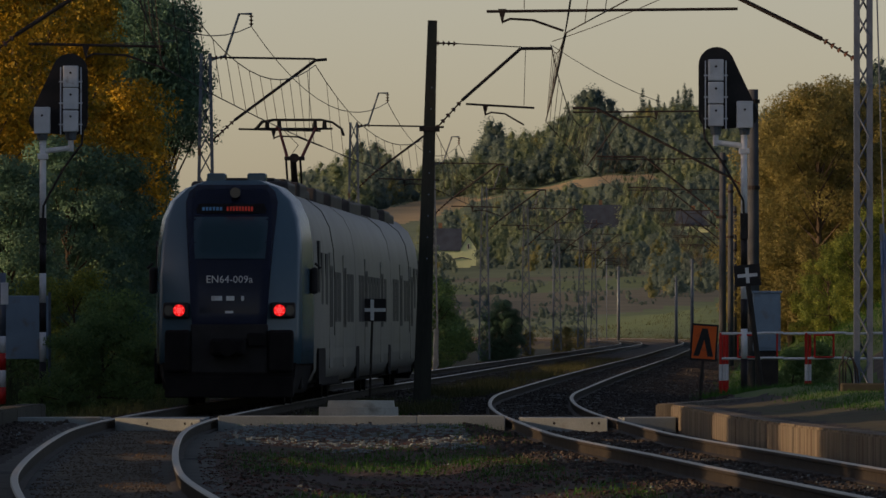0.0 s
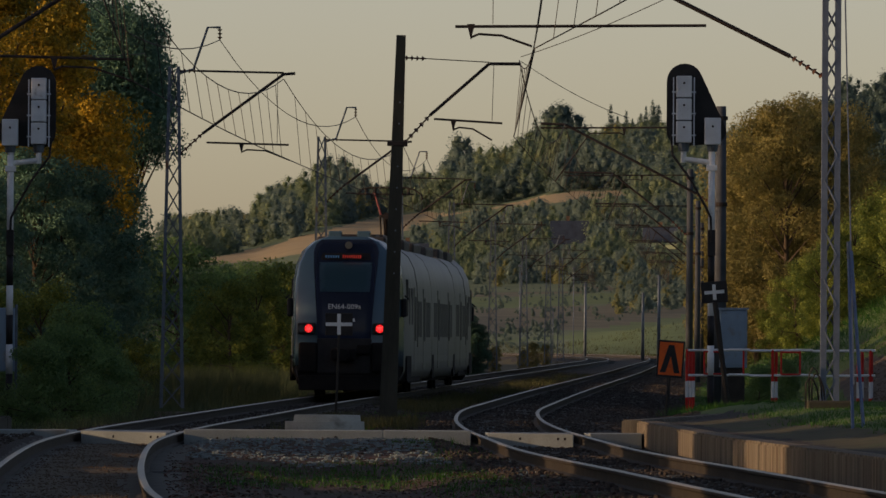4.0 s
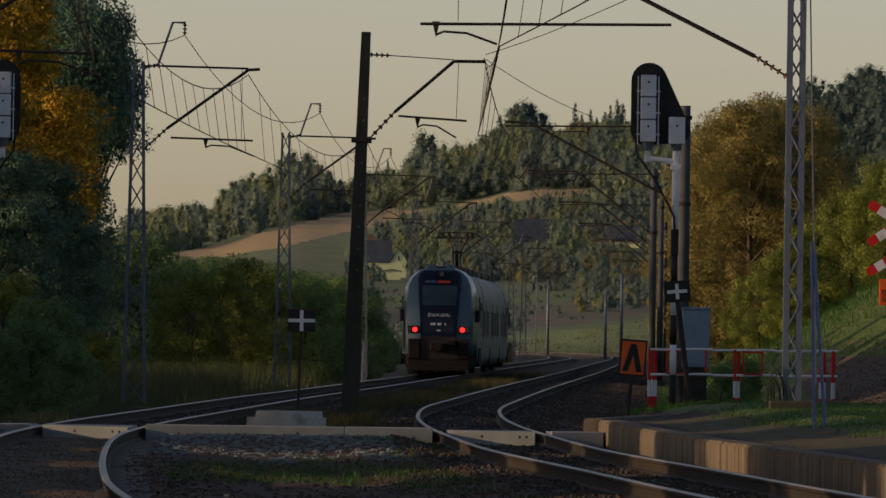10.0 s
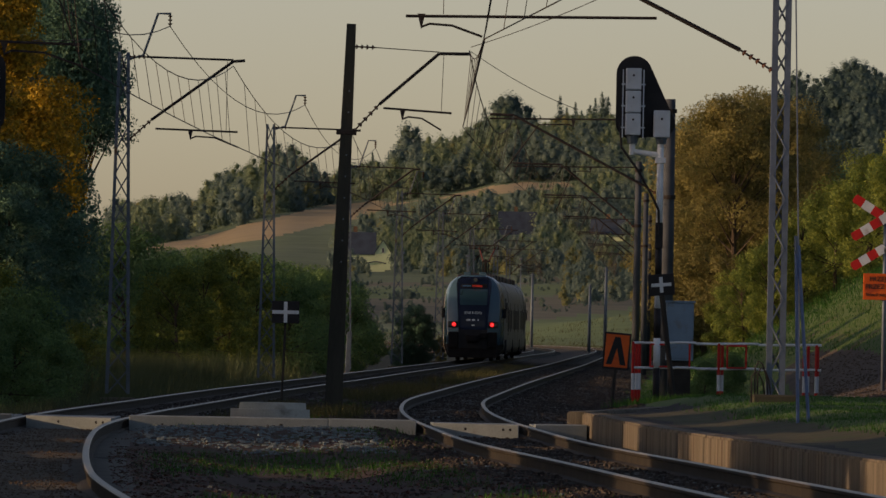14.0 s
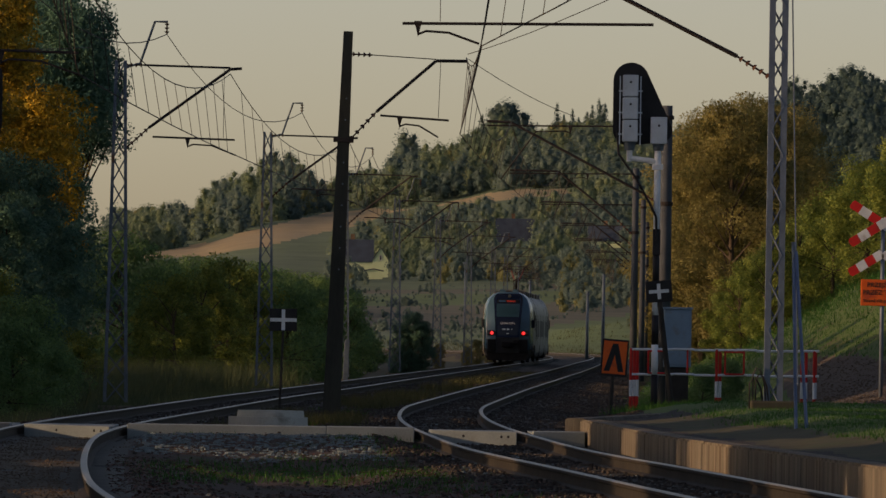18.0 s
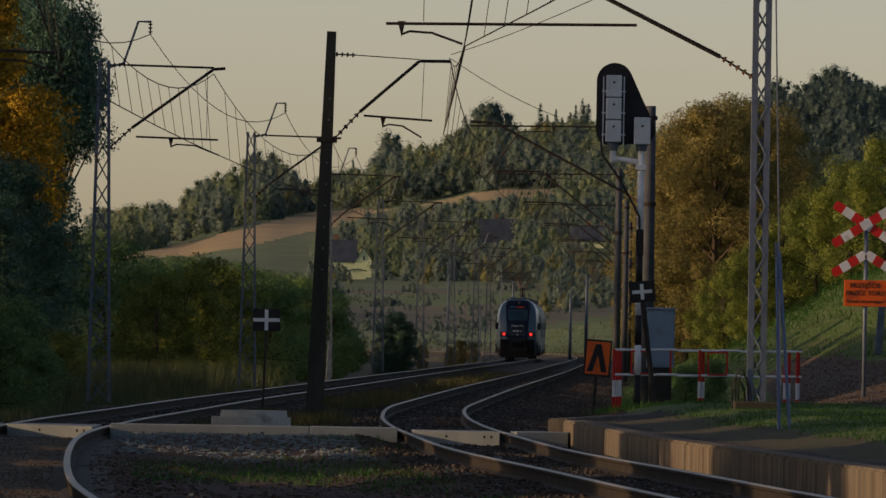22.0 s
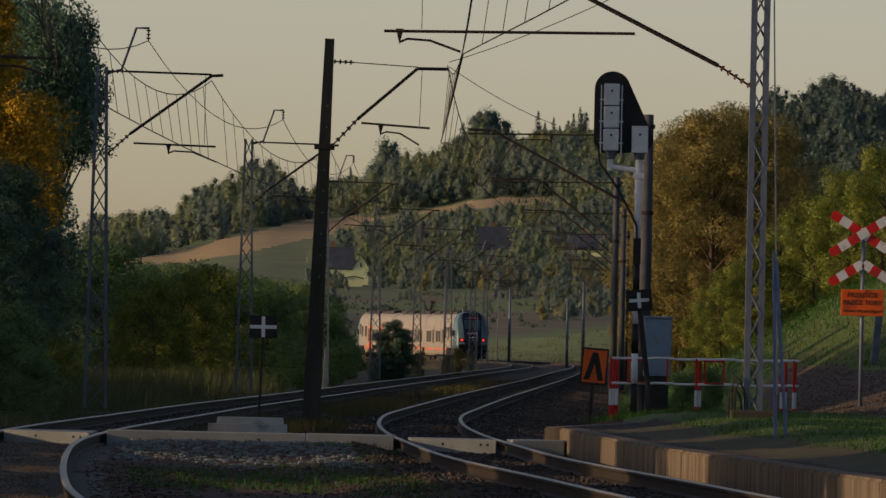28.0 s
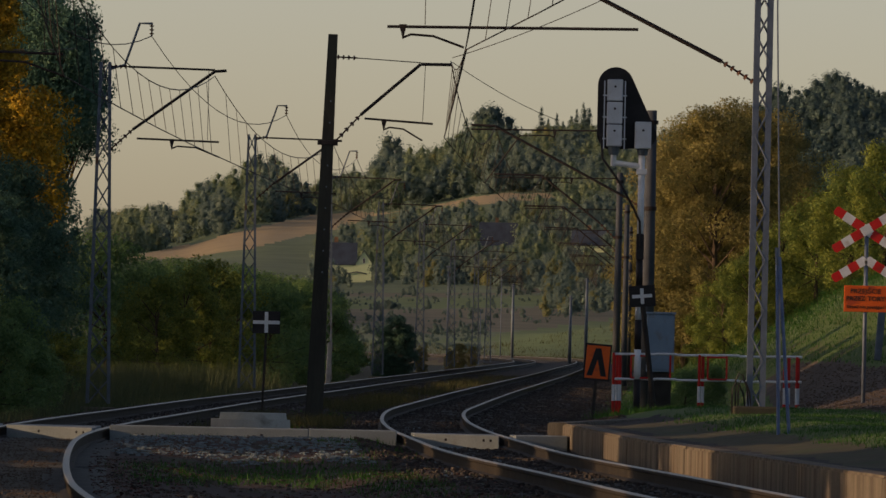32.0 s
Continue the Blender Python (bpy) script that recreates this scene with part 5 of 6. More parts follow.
def crossing_sign(place):
    t = thing("crossing_sign", place, "red and white diagonal cross over an orange warning plate", "sign")
    h = 3.22
    quick("post", "mast_grey", t, lambda bm: tube(bm, (0, 0, -0.3), (0, 0, h + 0.1), 0.038, n=10), "grey steel tube", True)

    def blade(p, q, y, nband, first):
        p, q = Vector(p), Vector(q)
        d = (q - p)
        u = d.normalized()
        n = Vector((-u.z, 0, u.x)) * 0.085
        plate = None
        for i in range(nband):
            a, b = p + d * (i / nband), p + d * ((i + 1) / nband)
            bm = bmesh.new()
            ring = [a - n, b - n, b + n, a + n]
            if i == 0:
                ring = [a - n + u * 0.03, b - n, b + n, a + n + u * 0.03, a + n * 0.5, a - n * 0.5]
            if i == nband - 1:
                ring = [a - n, b - n - u * 0.03, b - n * 0.5, b + n * 0.5, b + n - u * 0.03, a + n]
            f = [bm.verts.new((v.x, y, v.z)) for v in ring]
            g = [bm.verts.new((v.x, y + 0.02, v.z)) for v in ring]
            bm.faces.new(f)
            bm.faces.new(g[::-1])
            for k in range(len(ring)):
                j = (k + 1) % len(ring)
                bm.faces.new((f[k], f[j], g[j], g[k]))
            part("stripe", bm, "red" if (i + first) % 2 == 0 else "white", t)

    blade((-0.60, 0, h + 0.37), (0.62, 0, h - 0.40), -0.05, 7, 0)
    blade((-0.62, 0, h - 0.38), (0.60, 0, h + 0.38), -0.075, 7, 0)
    blade((-0.62, 0, h - 0.93), (0.0, 0, h - 0.55), -0.05, 4, 0)
    blade((0.0, 0, h - 0.55), (0.62, 0, h - 0.93), -0.05, 4, 1)
    p = quick("warning_plate", "orange", t, lambda bm: box(bm, -0.40, -0.06, h - 1.53, 0.40, -0.04, h - 1.04, 0.008), "orange warning plate")
    for text, z, size in (("PRZEJ\u015aCIE", h - 1.145, 0.125), ("PRZEZ TORY", h - 1.285, 0.125), ("Strze\u017c si\u0119 poci\u0105gu !", h - 1.435, 0.088)):
        lettering("lettering", text, size, "dark_post", p, pose(0, -0.064, z, 90, 0, 0), "dark lettering")


crossing_sign((9.83, 168.7, 0.42))


def blue_posts():
    for a, b, tint in (((5.61, 114.5, 0.40), (5.54, 114.5, 2.64), "mast_grey"), ((5.75, 114.5, 0.40), (5.57, 114.5, 2.52), "blue_paint")):
        t = thing("steel_post", a, "slim blue-grey steel post in the grass", "post", "slim posts")
        d = Vector(b) - Vector(a)
        quick("tube", "blue_paint", t, lambda bm: tube(bm, (0, 0, -0.2), d, 0.022, n=8))
        quick("cap", tint, t, lambda bm: tube(bm, d * 0.90, d, 0.026, n=8))


blue_posts()


def concrete_post(place, w, h, lean, label):
    t = thing("concrete_post", pose(*place, 0, lean, 0), label, "post", "concrete posts")
    quick("post", "mast_paint", t, lambda bm: box(bm, -w / 2, -0.06, -0.5, w / 2, 0.06, h, 0.015))
    quick("cap", "mast_paint", t, lambda bm: prism(bm, [(-w / 2 - 0.01, h), (w / 2 + 0.01, h), (w / 2 - 0.03, h + 0.06), (-w / 2 + 0.03, h + 0.06)], -0.07, 0.07))


concrete_post((11.39, 190.0, 1.70), 0.15, 0.52, 4, "pale concrete boundary post on the grassy bank")
concrete_post((across(770, 320), 320.0, -0.15), 0.18, 1.45, 2, "pale concrete distance post beside the track")


# ---- vegetation ----
def leaf_cloud(centres, radii, per, size, seed, flat=0.75, droop=0.0, outward=1.2):
    """Leaf quads scattered in the shells of clumps."""
    rng = np.random.default_rng(seed)
    c = np.repeat(np.array(centres), per, 0)
    r = np.repeat(np.array(radii), per, 0)
    n = len(c)
    d = rng.normal(size=(n, 3))
    d /= np.linalg.norm(d, axis=1)[:, None]
    p = c + d * r * (rng.uniform(0.15, 1.0, n) ** 0.45)[:, None]
    nn = rng.normal(size=(n, 3)) + d * outward + np.array([0, -0.2, 0.3])
    nn /= np.linalg.norm(nn, axis=1)[:, None]
    t = np.cross(nn, rng.normal(size=(n, 3)))
    t[:, 2] -= droop
    t /= np.linalg.norm(t, axis=1)[:, None]
    b = np.cross(nn, t)
    s = (rng.uniform(0.55, 1.25, n) * size)[:, None]
    v = np.stack([p - t * s, p - b * s * flat * 0.6 + nn * s * 0.15, p + t * s, p + b * s * flat * 0.6 + nn * s * 0.15], 1).reshape(-1, 3)
    f = np.arange(4 * n).reshape(-1, 4)
    soft = nn * 0.5 + d * 0.8 + np.array([0, 0, 0.35])
    return v, f, np.repeat(soft, 4, 0)


def mesh_of(name, v, f, material, soft=None):
    me = bpy.data.meshes.new(name)
    me.vertices.add(len(v))
    me.vertices.foreach_set("co", np.asarray(v, dtype=np.float32).ravel())
    k = f.shape[1]
    me.loops.add(f.size)
    me.loops.foreach_set("vertex_index", f.ravel().astype(np.int32))
    me.polygons.add(len(f))
    me.polygons.foreach_set("loop_start", (np.arange(len(f)) * k).astype(np.int32))
    me.polygons.foreach_set("loop_total", np.full(len(f), k, dtype=np.int32))
    me.update()
    me.validate()
    me.materials.append(M[material])
    if soft is not None:
        me.polygons.foreach_set("use_smooth", [True] * len(f))
        soft = soft / np.linalg.norm(soft, axis=1)[:, None]
        me.normals_split_custom_set_from_vertices(soft.tolist())
    return me


def tree(name, h, spread, material, seed, label, clumps=38, per=150, leaf=0.16, low=0.25, droop=0.0, taper=0.5, second=None):
    """A tapered trunk, limbs, and a crown of leaf clumps; h: height, spread: crown radius, low: where the crown starts."""
    rng = random.Random(seed)
    t = thing(name, (0, 0, -50), label, "tree" if h > 3 else "bush")
    bm = bmesh.new()
    lean = Vector((rng.uniform(-0.04, 0.04) * h, rng.uniform(-0.04, 0.04) * h, 0))
    pts = [Vector((0, 0, -0.4)), Vector((0, 0, h * 0.25)) + lean * 0.3, Vector((0, 0, h * 0.55)) + lean, Vector((0, 0, h * 0.9)) + lean * 1.5]
    rr = 0.016 * h + 0.03
    for i in range(3):
        tube(bm, pts[i], pts[i + 1], rr * (1 - 0.3 * i), rr * (1 - 0.3 * (i + 1)), n=8)
    cs, rs = [], []
    for i in range(clumps):
        u = low + (1 - low) * (i + rng.random()) / clumps
        w = spread * (1 - taper * u) * min(1, 0.45 + 2.2 * (u - low)) * (1 - max(0, u - 0.8) * 2.6)
        a, q = rng.uniform(0, 6.28), rng.uniform(0.25, 1.0) ** 0.6
        p = Vector((math.cos(a) * w * q, math.sin(a) * w * q, u * h)) + lean * u
        cs.append(tuple(p))
        k = spread * rng.uniform(0.2, 0.36)
        rs.append((k, k, k * rng.uniform(0.55, 0.85) * (1 + droop)))
        if i % 2 == 0:
            root = pts[1].lerp(pts[3], max(0.0, min(1.0, (u - 0.38) * 1.2)))
            tube(bm, root, p, rr * 0.28, 0.012, n=5)
    part("trunk", bm, "bark", t, "dark trunk and limbs")
    if second:
        k = int(len(cs) * second[1])
        v, f, soft = leaf_cloud(cs[k:], rs[k:], per, leaf, seed, droop=droop)
        o = new("crown", mesh_of("crown", v, f, second[0], soft))
        o.parent = t
        cs, rs = cs[:k], rs[:k]
    v, f, soft = leaf_cloud(cs, rs, per, leaf, seed + 1, droop=droop)
    o = new("crown", mesh_of("crown", v, f, material, soft))
    o.parent = t
    return t


def set_down(t, x, y, turn=0, scale=1.0, dz=0.0):
    t.matrix_world = Matrix.LocRotScale((x, y, ground_z(x, y) + dz), Euler((0, 0, radians(turn))), (scale, scale, scale))
    return t


def again(t, x, y, turn, scale, dz=0.0):
    c = copy_thing(t, pose(x, y, ground_z(x, y) + dz, 0, 0, turn))
    c.scale = (scale, scale, scale)
    return c


gold = tree("maple_tree", 15.5, 4.4, "leaf_dark", 11, "tall tree with golden autumn crown and green lower leaves", 64, 520, 0.115, 0.12, second=("leaf_gold", 0.42))
dark = tree("broadleaf_tree", 13.0, 4.2, "leaf_dark", 12, "dense dark green tree beside the railway", 70, 520, 0.115, 0.06)
willow = tree("willow_tree", 15.0, 3.6, "leaf_dark", 13, "tall feathery dark willow behind the mast", 54, 420, 0.10, 0.72, droop=0.7, taper=0.2)
shrub = tree("shrub", 4.0, 2.0, "leaf_yellow", 14, "yellow-green bush beside the railway", 34, 380, 0.06, 0.05)
green_shrub = tree("green_shrub", 3.4, 1.9, "leaf_green", 15, "low dense green bush beside the railway", 32, 420, 0.06, 0.03)
amber = tree("amber_tree", 10.5, 3.4, "leaf_orange", 16, "tall bush with thin amber autumn leaves", 96, 620, 0.075, 0.06, taper=0.35)
set_down(amber, across(1400, 430), 430)

set_down(gold, across(60, 268), 268, 0, 0.80)
again(gold, across(140, 276), 276, 70, 0.78)
again(gold, across(-60, 262), 262, 140, 0.84)
again(gold, across(205, 300), 300, 200, 0.62)
set_down(dark, across(120, 258), 258, 0, 0.55)
for px, y, s in ((20, 252, 0.5), (195, 266, 0.52), (185, 290, 0.55), (170, 262, 0.45), (180, 330, 0.72), (30, 330, 1.2), (90, 340, 1.2), (140, 330, 0.9)):
    again(dark, across(px, y), y, px * 3, s)
set_down(willow, across(275, 372), 372)
again(willow, across(300, 385), 385, 90, 0.92)
again(willow, across(215, 380), 380, 190, 1.05)

# bushes beyond the left track and below the slope
for k, (px, y, s) in enumerate(((470, 330, 1.0), (520, 345, 1.1), (560, 350, 1.2), (600, 362, 1.0), (430, 340, 0.8), (640, 390, 0.9), (140, 250, 0.85), (60, 240, 0.8), (300, 232, 0.5))):
    (set_down(shrub, across(px, y), y, 0, s) if k == 0 else again(shrub, across(px, y), y, 67 * k, s))
for k, (px, y, s) in enumerate(((175, 190, 0.65), (235, 192, 0.5), (120, 188.5, 0.55), (20, 200, 0.7), (215, 215, 0.8), (700, 400, 1.2), (735, 420, 1.3), (660, 380, 1.2), (1400, 205, 0.32), (1440, 206, 0.36), (100, 255, 0.9), (780, 440, 1.0))):
    (set_down(green_shrub, across(px, y), y, 0, s) if k == 0 else again(green_shrub, across(px, y), y, 51 * k, s))
for k, (px, y, s) in enumerate(((420, 400, 0.42), (460, 420, 0.44), (505, 450, 0.46), (550, 470, 0.42), (600, 480, 0.46), (650, 500, 0.44), (700, 520, 0.44), (745, 540, 0.42), (780, 560, 0.38), (380, 390, 0.5))):
    again(green_shrub, across(px, y), y, 29 * k, s * 3.5)
for k, (px, y, s) in enumerate(((560, 440, 0.75), (625, 460, 0.8), (500, 420, 0.8), (740, 500, 0.9), (590, 400, 0.7), (450, 360, 0.7))):
    again(shrub, across(px, y), y, 83 * k, s)
for k, (px, y, s) in enumerate(((540, 440, 0.30), (577, 450, 0.36), (610, 445, 0.30), (670, 470, 0.36), (695, 480, 0.42), (720, 475, 0.36), (640, 500, 0.34))):
    again(amber, across(px, y), y, 63 * k, s)
for px, y, s in ((1003, 600, 0.17), (1025, 610, 0.14), (985, 590, 0.13), (935, 540, 0.15)):
    again(amber, across(px, y), y, px, s)
for px, s in ((868, 0.19), (888, 0.22), (905, 0.18)):
    again(dark, across(px, 425), 425, px, s)
# amber trees on the bank behind the signal
for k, (px, y, s) in enumerate(((1400, 430, 1.0), (1450, 420, 1.05), (1365, 450, 0.9), (1500, 430, 0.95), (1425, 480, 1.1), (1550, 440, 0.9), (1340, 500, 0.7), (1480, 470, 1.1))):
    (set_down(amber, across(px, y), y, 0, s) if k == 0 else again(amber, across(px, y), y, 77 * k, s))
for k, (px, y, s) in enumerate(((1470, 310, 0.66), (1520, 300, 0.7), (1575, 305, 0.85), (1630, 300, 0.9), (1690, 295, 0.95), (1440, 330, 0.6), (1750, 285, 1.0), (1600, 330, 0.8), (1660, 320, 0.8), (1720, 310, 0.9), (1550, 340, 0.8), (1500, 350, 0.8))):
    again(shrub, across(px, y), y, 41 * k, s)
for k, (px, y, s) in enumerate(((1600, 520, 0.42), (1655, 500, 0.46), (1720, 480, 0.45), (1780, 470, 0.5))):
    again(dark, across(px, y), y, 31 * k, s)
# the line of trees that shades the platforms, left of the station
k = 0
for y0, y1 in ((46, 80.6), (83.4, 101.2), (103.8, 114.4), (117.4, 129.4), (132.0, 250)):
    y = y0 + 2.7
    while y < y1 - 2.3:
        k += 1
        low = 156 < y < 172
        again(dark if k % 3 else gold, -17.0 - 0.02 * y - 1.2 * (k % 2), y, 47 * k, 0.43 if low else (0.60 if k % 3 else 0.55))
        if y < 200 and not low:
            again(dark, -22.5 - 0.02 * y, y - 0.8, 31 * k, 0.60).scale = (0.60, 0.60, 1.05)
        y += 2.6


# unseen trees added beyond the left edge to shade the far straight
for k in range(24):
    again(dark, -42.0 + 2.0 * (k % 3), 545.0 + 6.2 * k, 37 * k, 1.1)
again(dark, across(212, 350), 350, 15, 0.8)
# an unseen wood added farther left to shade the straight; its gap lets sun reach the bushes
for k in range(70):
    y = 252.0 + 4.2 * k
    if not 292 < y < 352:
        again(dark, -36.0 - 2.5 * (k % 2), y, 53 * k, 0.60 if y < 350 else 0.80)


# ---- far woods ----
def lump_sphere():
    """Corners and faces of a small solid, the dense heart of every lump of a far crown."""
    bm = bmesh.new()
    bmesh.ops.create_icosphere(bm, subdivisions=1, radius=1.0)
    v, f = np.array([tuple(p.co) for p in bm.verts]), np.array([[p.index for p in q.verts] for q in bm.faces])
    bm.free()
    return v, f


BALL_V, BALL_F = lump_sphere()


def far_woods(name, label, material, spots, seed, conifer=False, lumps=6, sprays=84, leaf=0.25):
    """Crowns of far trees: uneven lumps of foliage, ragged with loose sprays of leaves."""
    rng = random.Random(seed)
    cs, rs, hearts = [], [], []
    for x, y, h in spots:
        z = ground_z(x, y)
        hearts += [(x, y, z + h * 0.4)] * (9 if conifer else lumps)
        if conifer:
            fat = rng.uniform(0.20, 0.30)
            for i in range(9):
                u = (i + 0.5) / 9
                w = h * fat * (1.04 - u) ** 0.85 * rng.uniform(0.75, 1.2)
                a = rng.uniform(0, 6.28)
                cs.append((x + math.cos(a) * w * 0.2, y + math.sin(a) * w * 0.2, z + h * (0.08 + 0.86 * u)))
                rs.append((w, w, h * 0.075))
        else:
            tall, wide = rng.uniform(0.85, 1.1), rng.uniform(0.75, 1.2)
            for i in range(lumps):
                u = (i + rng.uniform(0.2, 0.9)) / lumps
                w = h * 0.26 * wide * (1.1 - 0.75 * u * u)
                a, q = rng.uniform(0, 6.28), rng.uniform(0.25, 1.0)
                k = h * rng.uniform(0.16, 0.26) * (1.15 - 0.5 * u) * wide
                cs.append((x + math.cos(a) * w * q, y + math.sin(a) * w * q, z + (h - k) * (0.08 + 0.92 * u) * tall))
                rs.append((k, k, k * rng.uniform(0.85, 1.35)))
    g = np.random.default_rng(seed)
    c, r = np.array(cs), np.array(rs)
    m, n = len(c), len(BALL_V)
    ball = BALL_V[None] * g.uniform(0.40, 0.72, (m, n, 1)) * r[:, None] + c[:, None]
    faces = (BALL_F[None] + n * np.arange(m)[:, None, None]).reshape(-1, 3)
    c, r, mid = np.repeat(c, sprays, 0), np.repeat(r, sprays, 0), np.repeat(np.array(hearts), sprays, 0)
    d = g.normal(size=c.shape)
    d /= np.linalg.norm(d, axis=1)[:, None]
    p = c + d * r * g.uniform(0.35, 1.0, (len(c), 1)) ** 0.5 * g.uniform(0.9, 1.25, (len(c), 1))
    out = p - mid
    out /= np.linalg.norm(out, axis=1)[:, None] + 0.01
    # leaves turned to camera and sky, so light and shade even out like haze
    nn = d * 0.28 + out * 0.42 + np.array([-0.1, -0.62, 0.62]) + 0.30 * g.normal(size=c.shape)
    nn /= np.linalg.norm(nn, axis=1)[:, None]
    t = np.cross(nn, g.normal(size=c.shape))
    t /= np.linalg.norm(t, axis=1)[:, None]
    b = np.cross(nn, t)
    size = g.uniform(0.5, 1.4, (len(c), 1)) * leaf * np.clip(r[:, :1] / 1.8, 0.45, 1.1)
    tip = np.stack([p - t * size, p + t * size * 0.6 - b * size * 0.9, p + t * size * 0.6 + b * size * 0.9], 1).reshape(-1, 3)
    v = np.concatenate([ball.reshape(-1, 3), tip])
    f = np.concatenate([faces, m * n + np.arange(len(tip)).reshape(-1, 3)])
    me = mesh_of(name, v, f, material)
    tagged(new(name, me), label, "woods", kind="stuff")


def hill_spots(n, seed, y0, y1, px0, px1, hmin, hmax, keep):
    rng, out = random.Random(seed), []
    tries = 0
    while len(out) < n and tries < n * 40:
        tries += 1
        y = rng.uniform(y0, y1)
        px = rng.uniform(px0, px1)
        x = across(px, y)
        e = (ground_z(x, y) - EYE) * LENS / y
        h = rng.uniform(hmin, hmax) * min(1.0, max(0.4, (y - 800) / 1500))
        if keep(px, e, y, h) and open_ground(px, e, y, e + h * LENS / y):
            out.append((x, y, h))
    return out


def open_ground(px, e, y, top):
    """False where a tree would stand on a field or house, or hide it."""
    if 400 < px < 1180 and y > 1300:
        low, high = tan_mid(px) - tan_half(px), tan_mid(px) + tan_half(px)
        if e < high and top > low + (2 if px < 760 else 14):
            return False
    if 330 < px < 745 and 1300 < y and e < tan_mid(px):
        return False
    if (795 < px < 850 and y < 1580 and top > 98) or (745 < px < 850 and y < 1640 and top > 136):
        return False
    if 1028 < px < 1104 and y < 1860 and top > 188:
        return False
    if 1190 < px < 1262 and y < 1800 and top > 190:
        return False
    return top < tops(px) + 6 + 16 * noise.noise((px * 0.05, 0, 3))


def patch(px, e, seed):
    return noise.noise((px * 0.011, e * 0.03, seed))


far_woods("hill_woods", "mixed green woods on the far hill", "leaf_far_haze", hill_spots(950, 21, 1560, 2640, 345, 1800, 6, 12, lambda px, e, y, h: patch(px, e, 11) < 0.12 and px < 1500), 22)
far_woods("dark_woods", "dark woods on the far hill with blue haze in their colour", "needle_far_haze", hill_spots(700, 33, 1560, 2640, 345, 1850, 7, 13, lambda px, e, y, h: patch(px, e, 11) > 0.0 and px < 1500), 34)
# these crowns carry the hillside's shade in their leaf colour
far_woods("shaded_woods", "forest on the steep hill with shade put into its dark colour", "shade_tint_leaf", hill_spots(520, 35, 1500, 2640, 1430, 1950, 8, 13, lambda px, e, y, h: px > 1480 + 50 * noise.noise((e * 0.02, 0, 0))), 36)
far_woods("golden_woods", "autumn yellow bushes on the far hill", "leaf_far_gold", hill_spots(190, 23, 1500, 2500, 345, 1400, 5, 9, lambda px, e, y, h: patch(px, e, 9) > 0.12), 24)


def ridge_row(n, seed, low, high):
    """Trees along the ridge, each as tall as the skyline there asks."""
    rng, out = random.Random(seed), []
    for _ in range(n):
        px, y = rng.uniform(330, 1800), rng.uniform(2540, 2630)
        x = across(px, y)
        room = EYE + (tops(px) + 5 * noise.noise((px * 0.09, 0, 0))) * y / LENS - ground_z(x, y)
        out.append((x, y, max(room, 3.0) * rng.uniform(low, high)))
    return out


far_woods("ridge_woods", "dark trees along the ridge", "needle_far_haze", ridge_row(230, 25, 0.65, 0.98), 26)
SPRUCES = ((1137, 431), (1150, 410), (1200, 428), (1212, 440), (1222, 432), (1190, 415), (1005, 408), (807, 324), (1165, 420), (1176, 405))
far_woods("spruce_woods", "dark slender spruces standing out along the ridge", "needle_far_haze", [(across(px, 2560), 2560, EYE + e * 2560 / LENS - ground_z(across(px, 2560), 2560)) for px, e in SPRUCES], 28, True, sprays=90, leaf=0.3)
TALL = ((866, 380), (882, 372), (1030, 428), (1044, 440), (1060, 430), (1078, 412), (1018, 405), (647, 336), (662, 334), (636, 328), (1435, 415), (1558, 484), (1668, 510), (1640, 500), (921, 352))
far_woods("tall_trees", "tall broad trees standing out along the ridge", "needle_far_haze", [(across(px, 2560), 2560, EYE + e * 2560 / LENS - ground_z(across(px, 2560), 2560)) for px, e in TALL], 27, lumps=11, sprays=80)


def valley(px, e, y, h):
    """Woods of the valley: thick on both sides, kept off the terraced fields."""
    if 780 < px < 1150 and e < 108:
        return False
    if px >= 1150 and e < 34 + (px - 1060) * 0.165:
        return False
    return patch(px, e, 4) > -0.3


def hedge(px, e, y, h):
    """Low hedges along the edges of the terraced fields."""
    w = e - 0.04 * (px - 870) + 3 * noise.noise((px * 0.012, 0, 2))
    lines = min(abs(w - q) for q in (20, 44, 64, 86, 99))
    return (lines < 2.0 or e > 98) and noise.noise((px * 0.02, w * 0.03, 14)) > 0.0 and not (px > 1050 and e < 30 + (px - 1060) * 0.165)


far_woods("valley_trees", "dark trees beside the valley fields", "needle_far_haze", hill_spots(520, 29, 1150, 1640, 250, 1420, 6, 11, valley), 30)
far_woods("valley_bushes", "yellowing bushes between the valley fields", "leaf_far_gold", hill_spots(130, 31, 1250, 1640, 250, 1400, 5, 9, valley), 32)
far_woods("yard_trees", "dark garden trees before the hillside barn", "needle_far_haze", [(across(px, y), y, h) for px, y, h in ((758, 1520, 3.6), (770, 1525, 4.0), (783, 1515, 3.4), (795, 1520, 3.0), (746, 1530, 4.2), (803, 1500, 2.2), (736, 1520, 4.0), (850, 1540, 4.2), (862, 1530, 3.6))], 39)


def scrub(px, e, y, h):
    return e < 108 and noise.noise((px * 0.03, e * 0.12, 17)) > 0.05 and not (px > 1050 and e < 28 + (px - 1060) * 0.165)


far_woods("field_scrub", "low green scrub scattered over the terraced fields", "needle_far_haze", hill_spots(700, 43, 900, 1500, 770, 1280, 0.7, 1.6, scrub), 44, lumps=2, sprays=26)
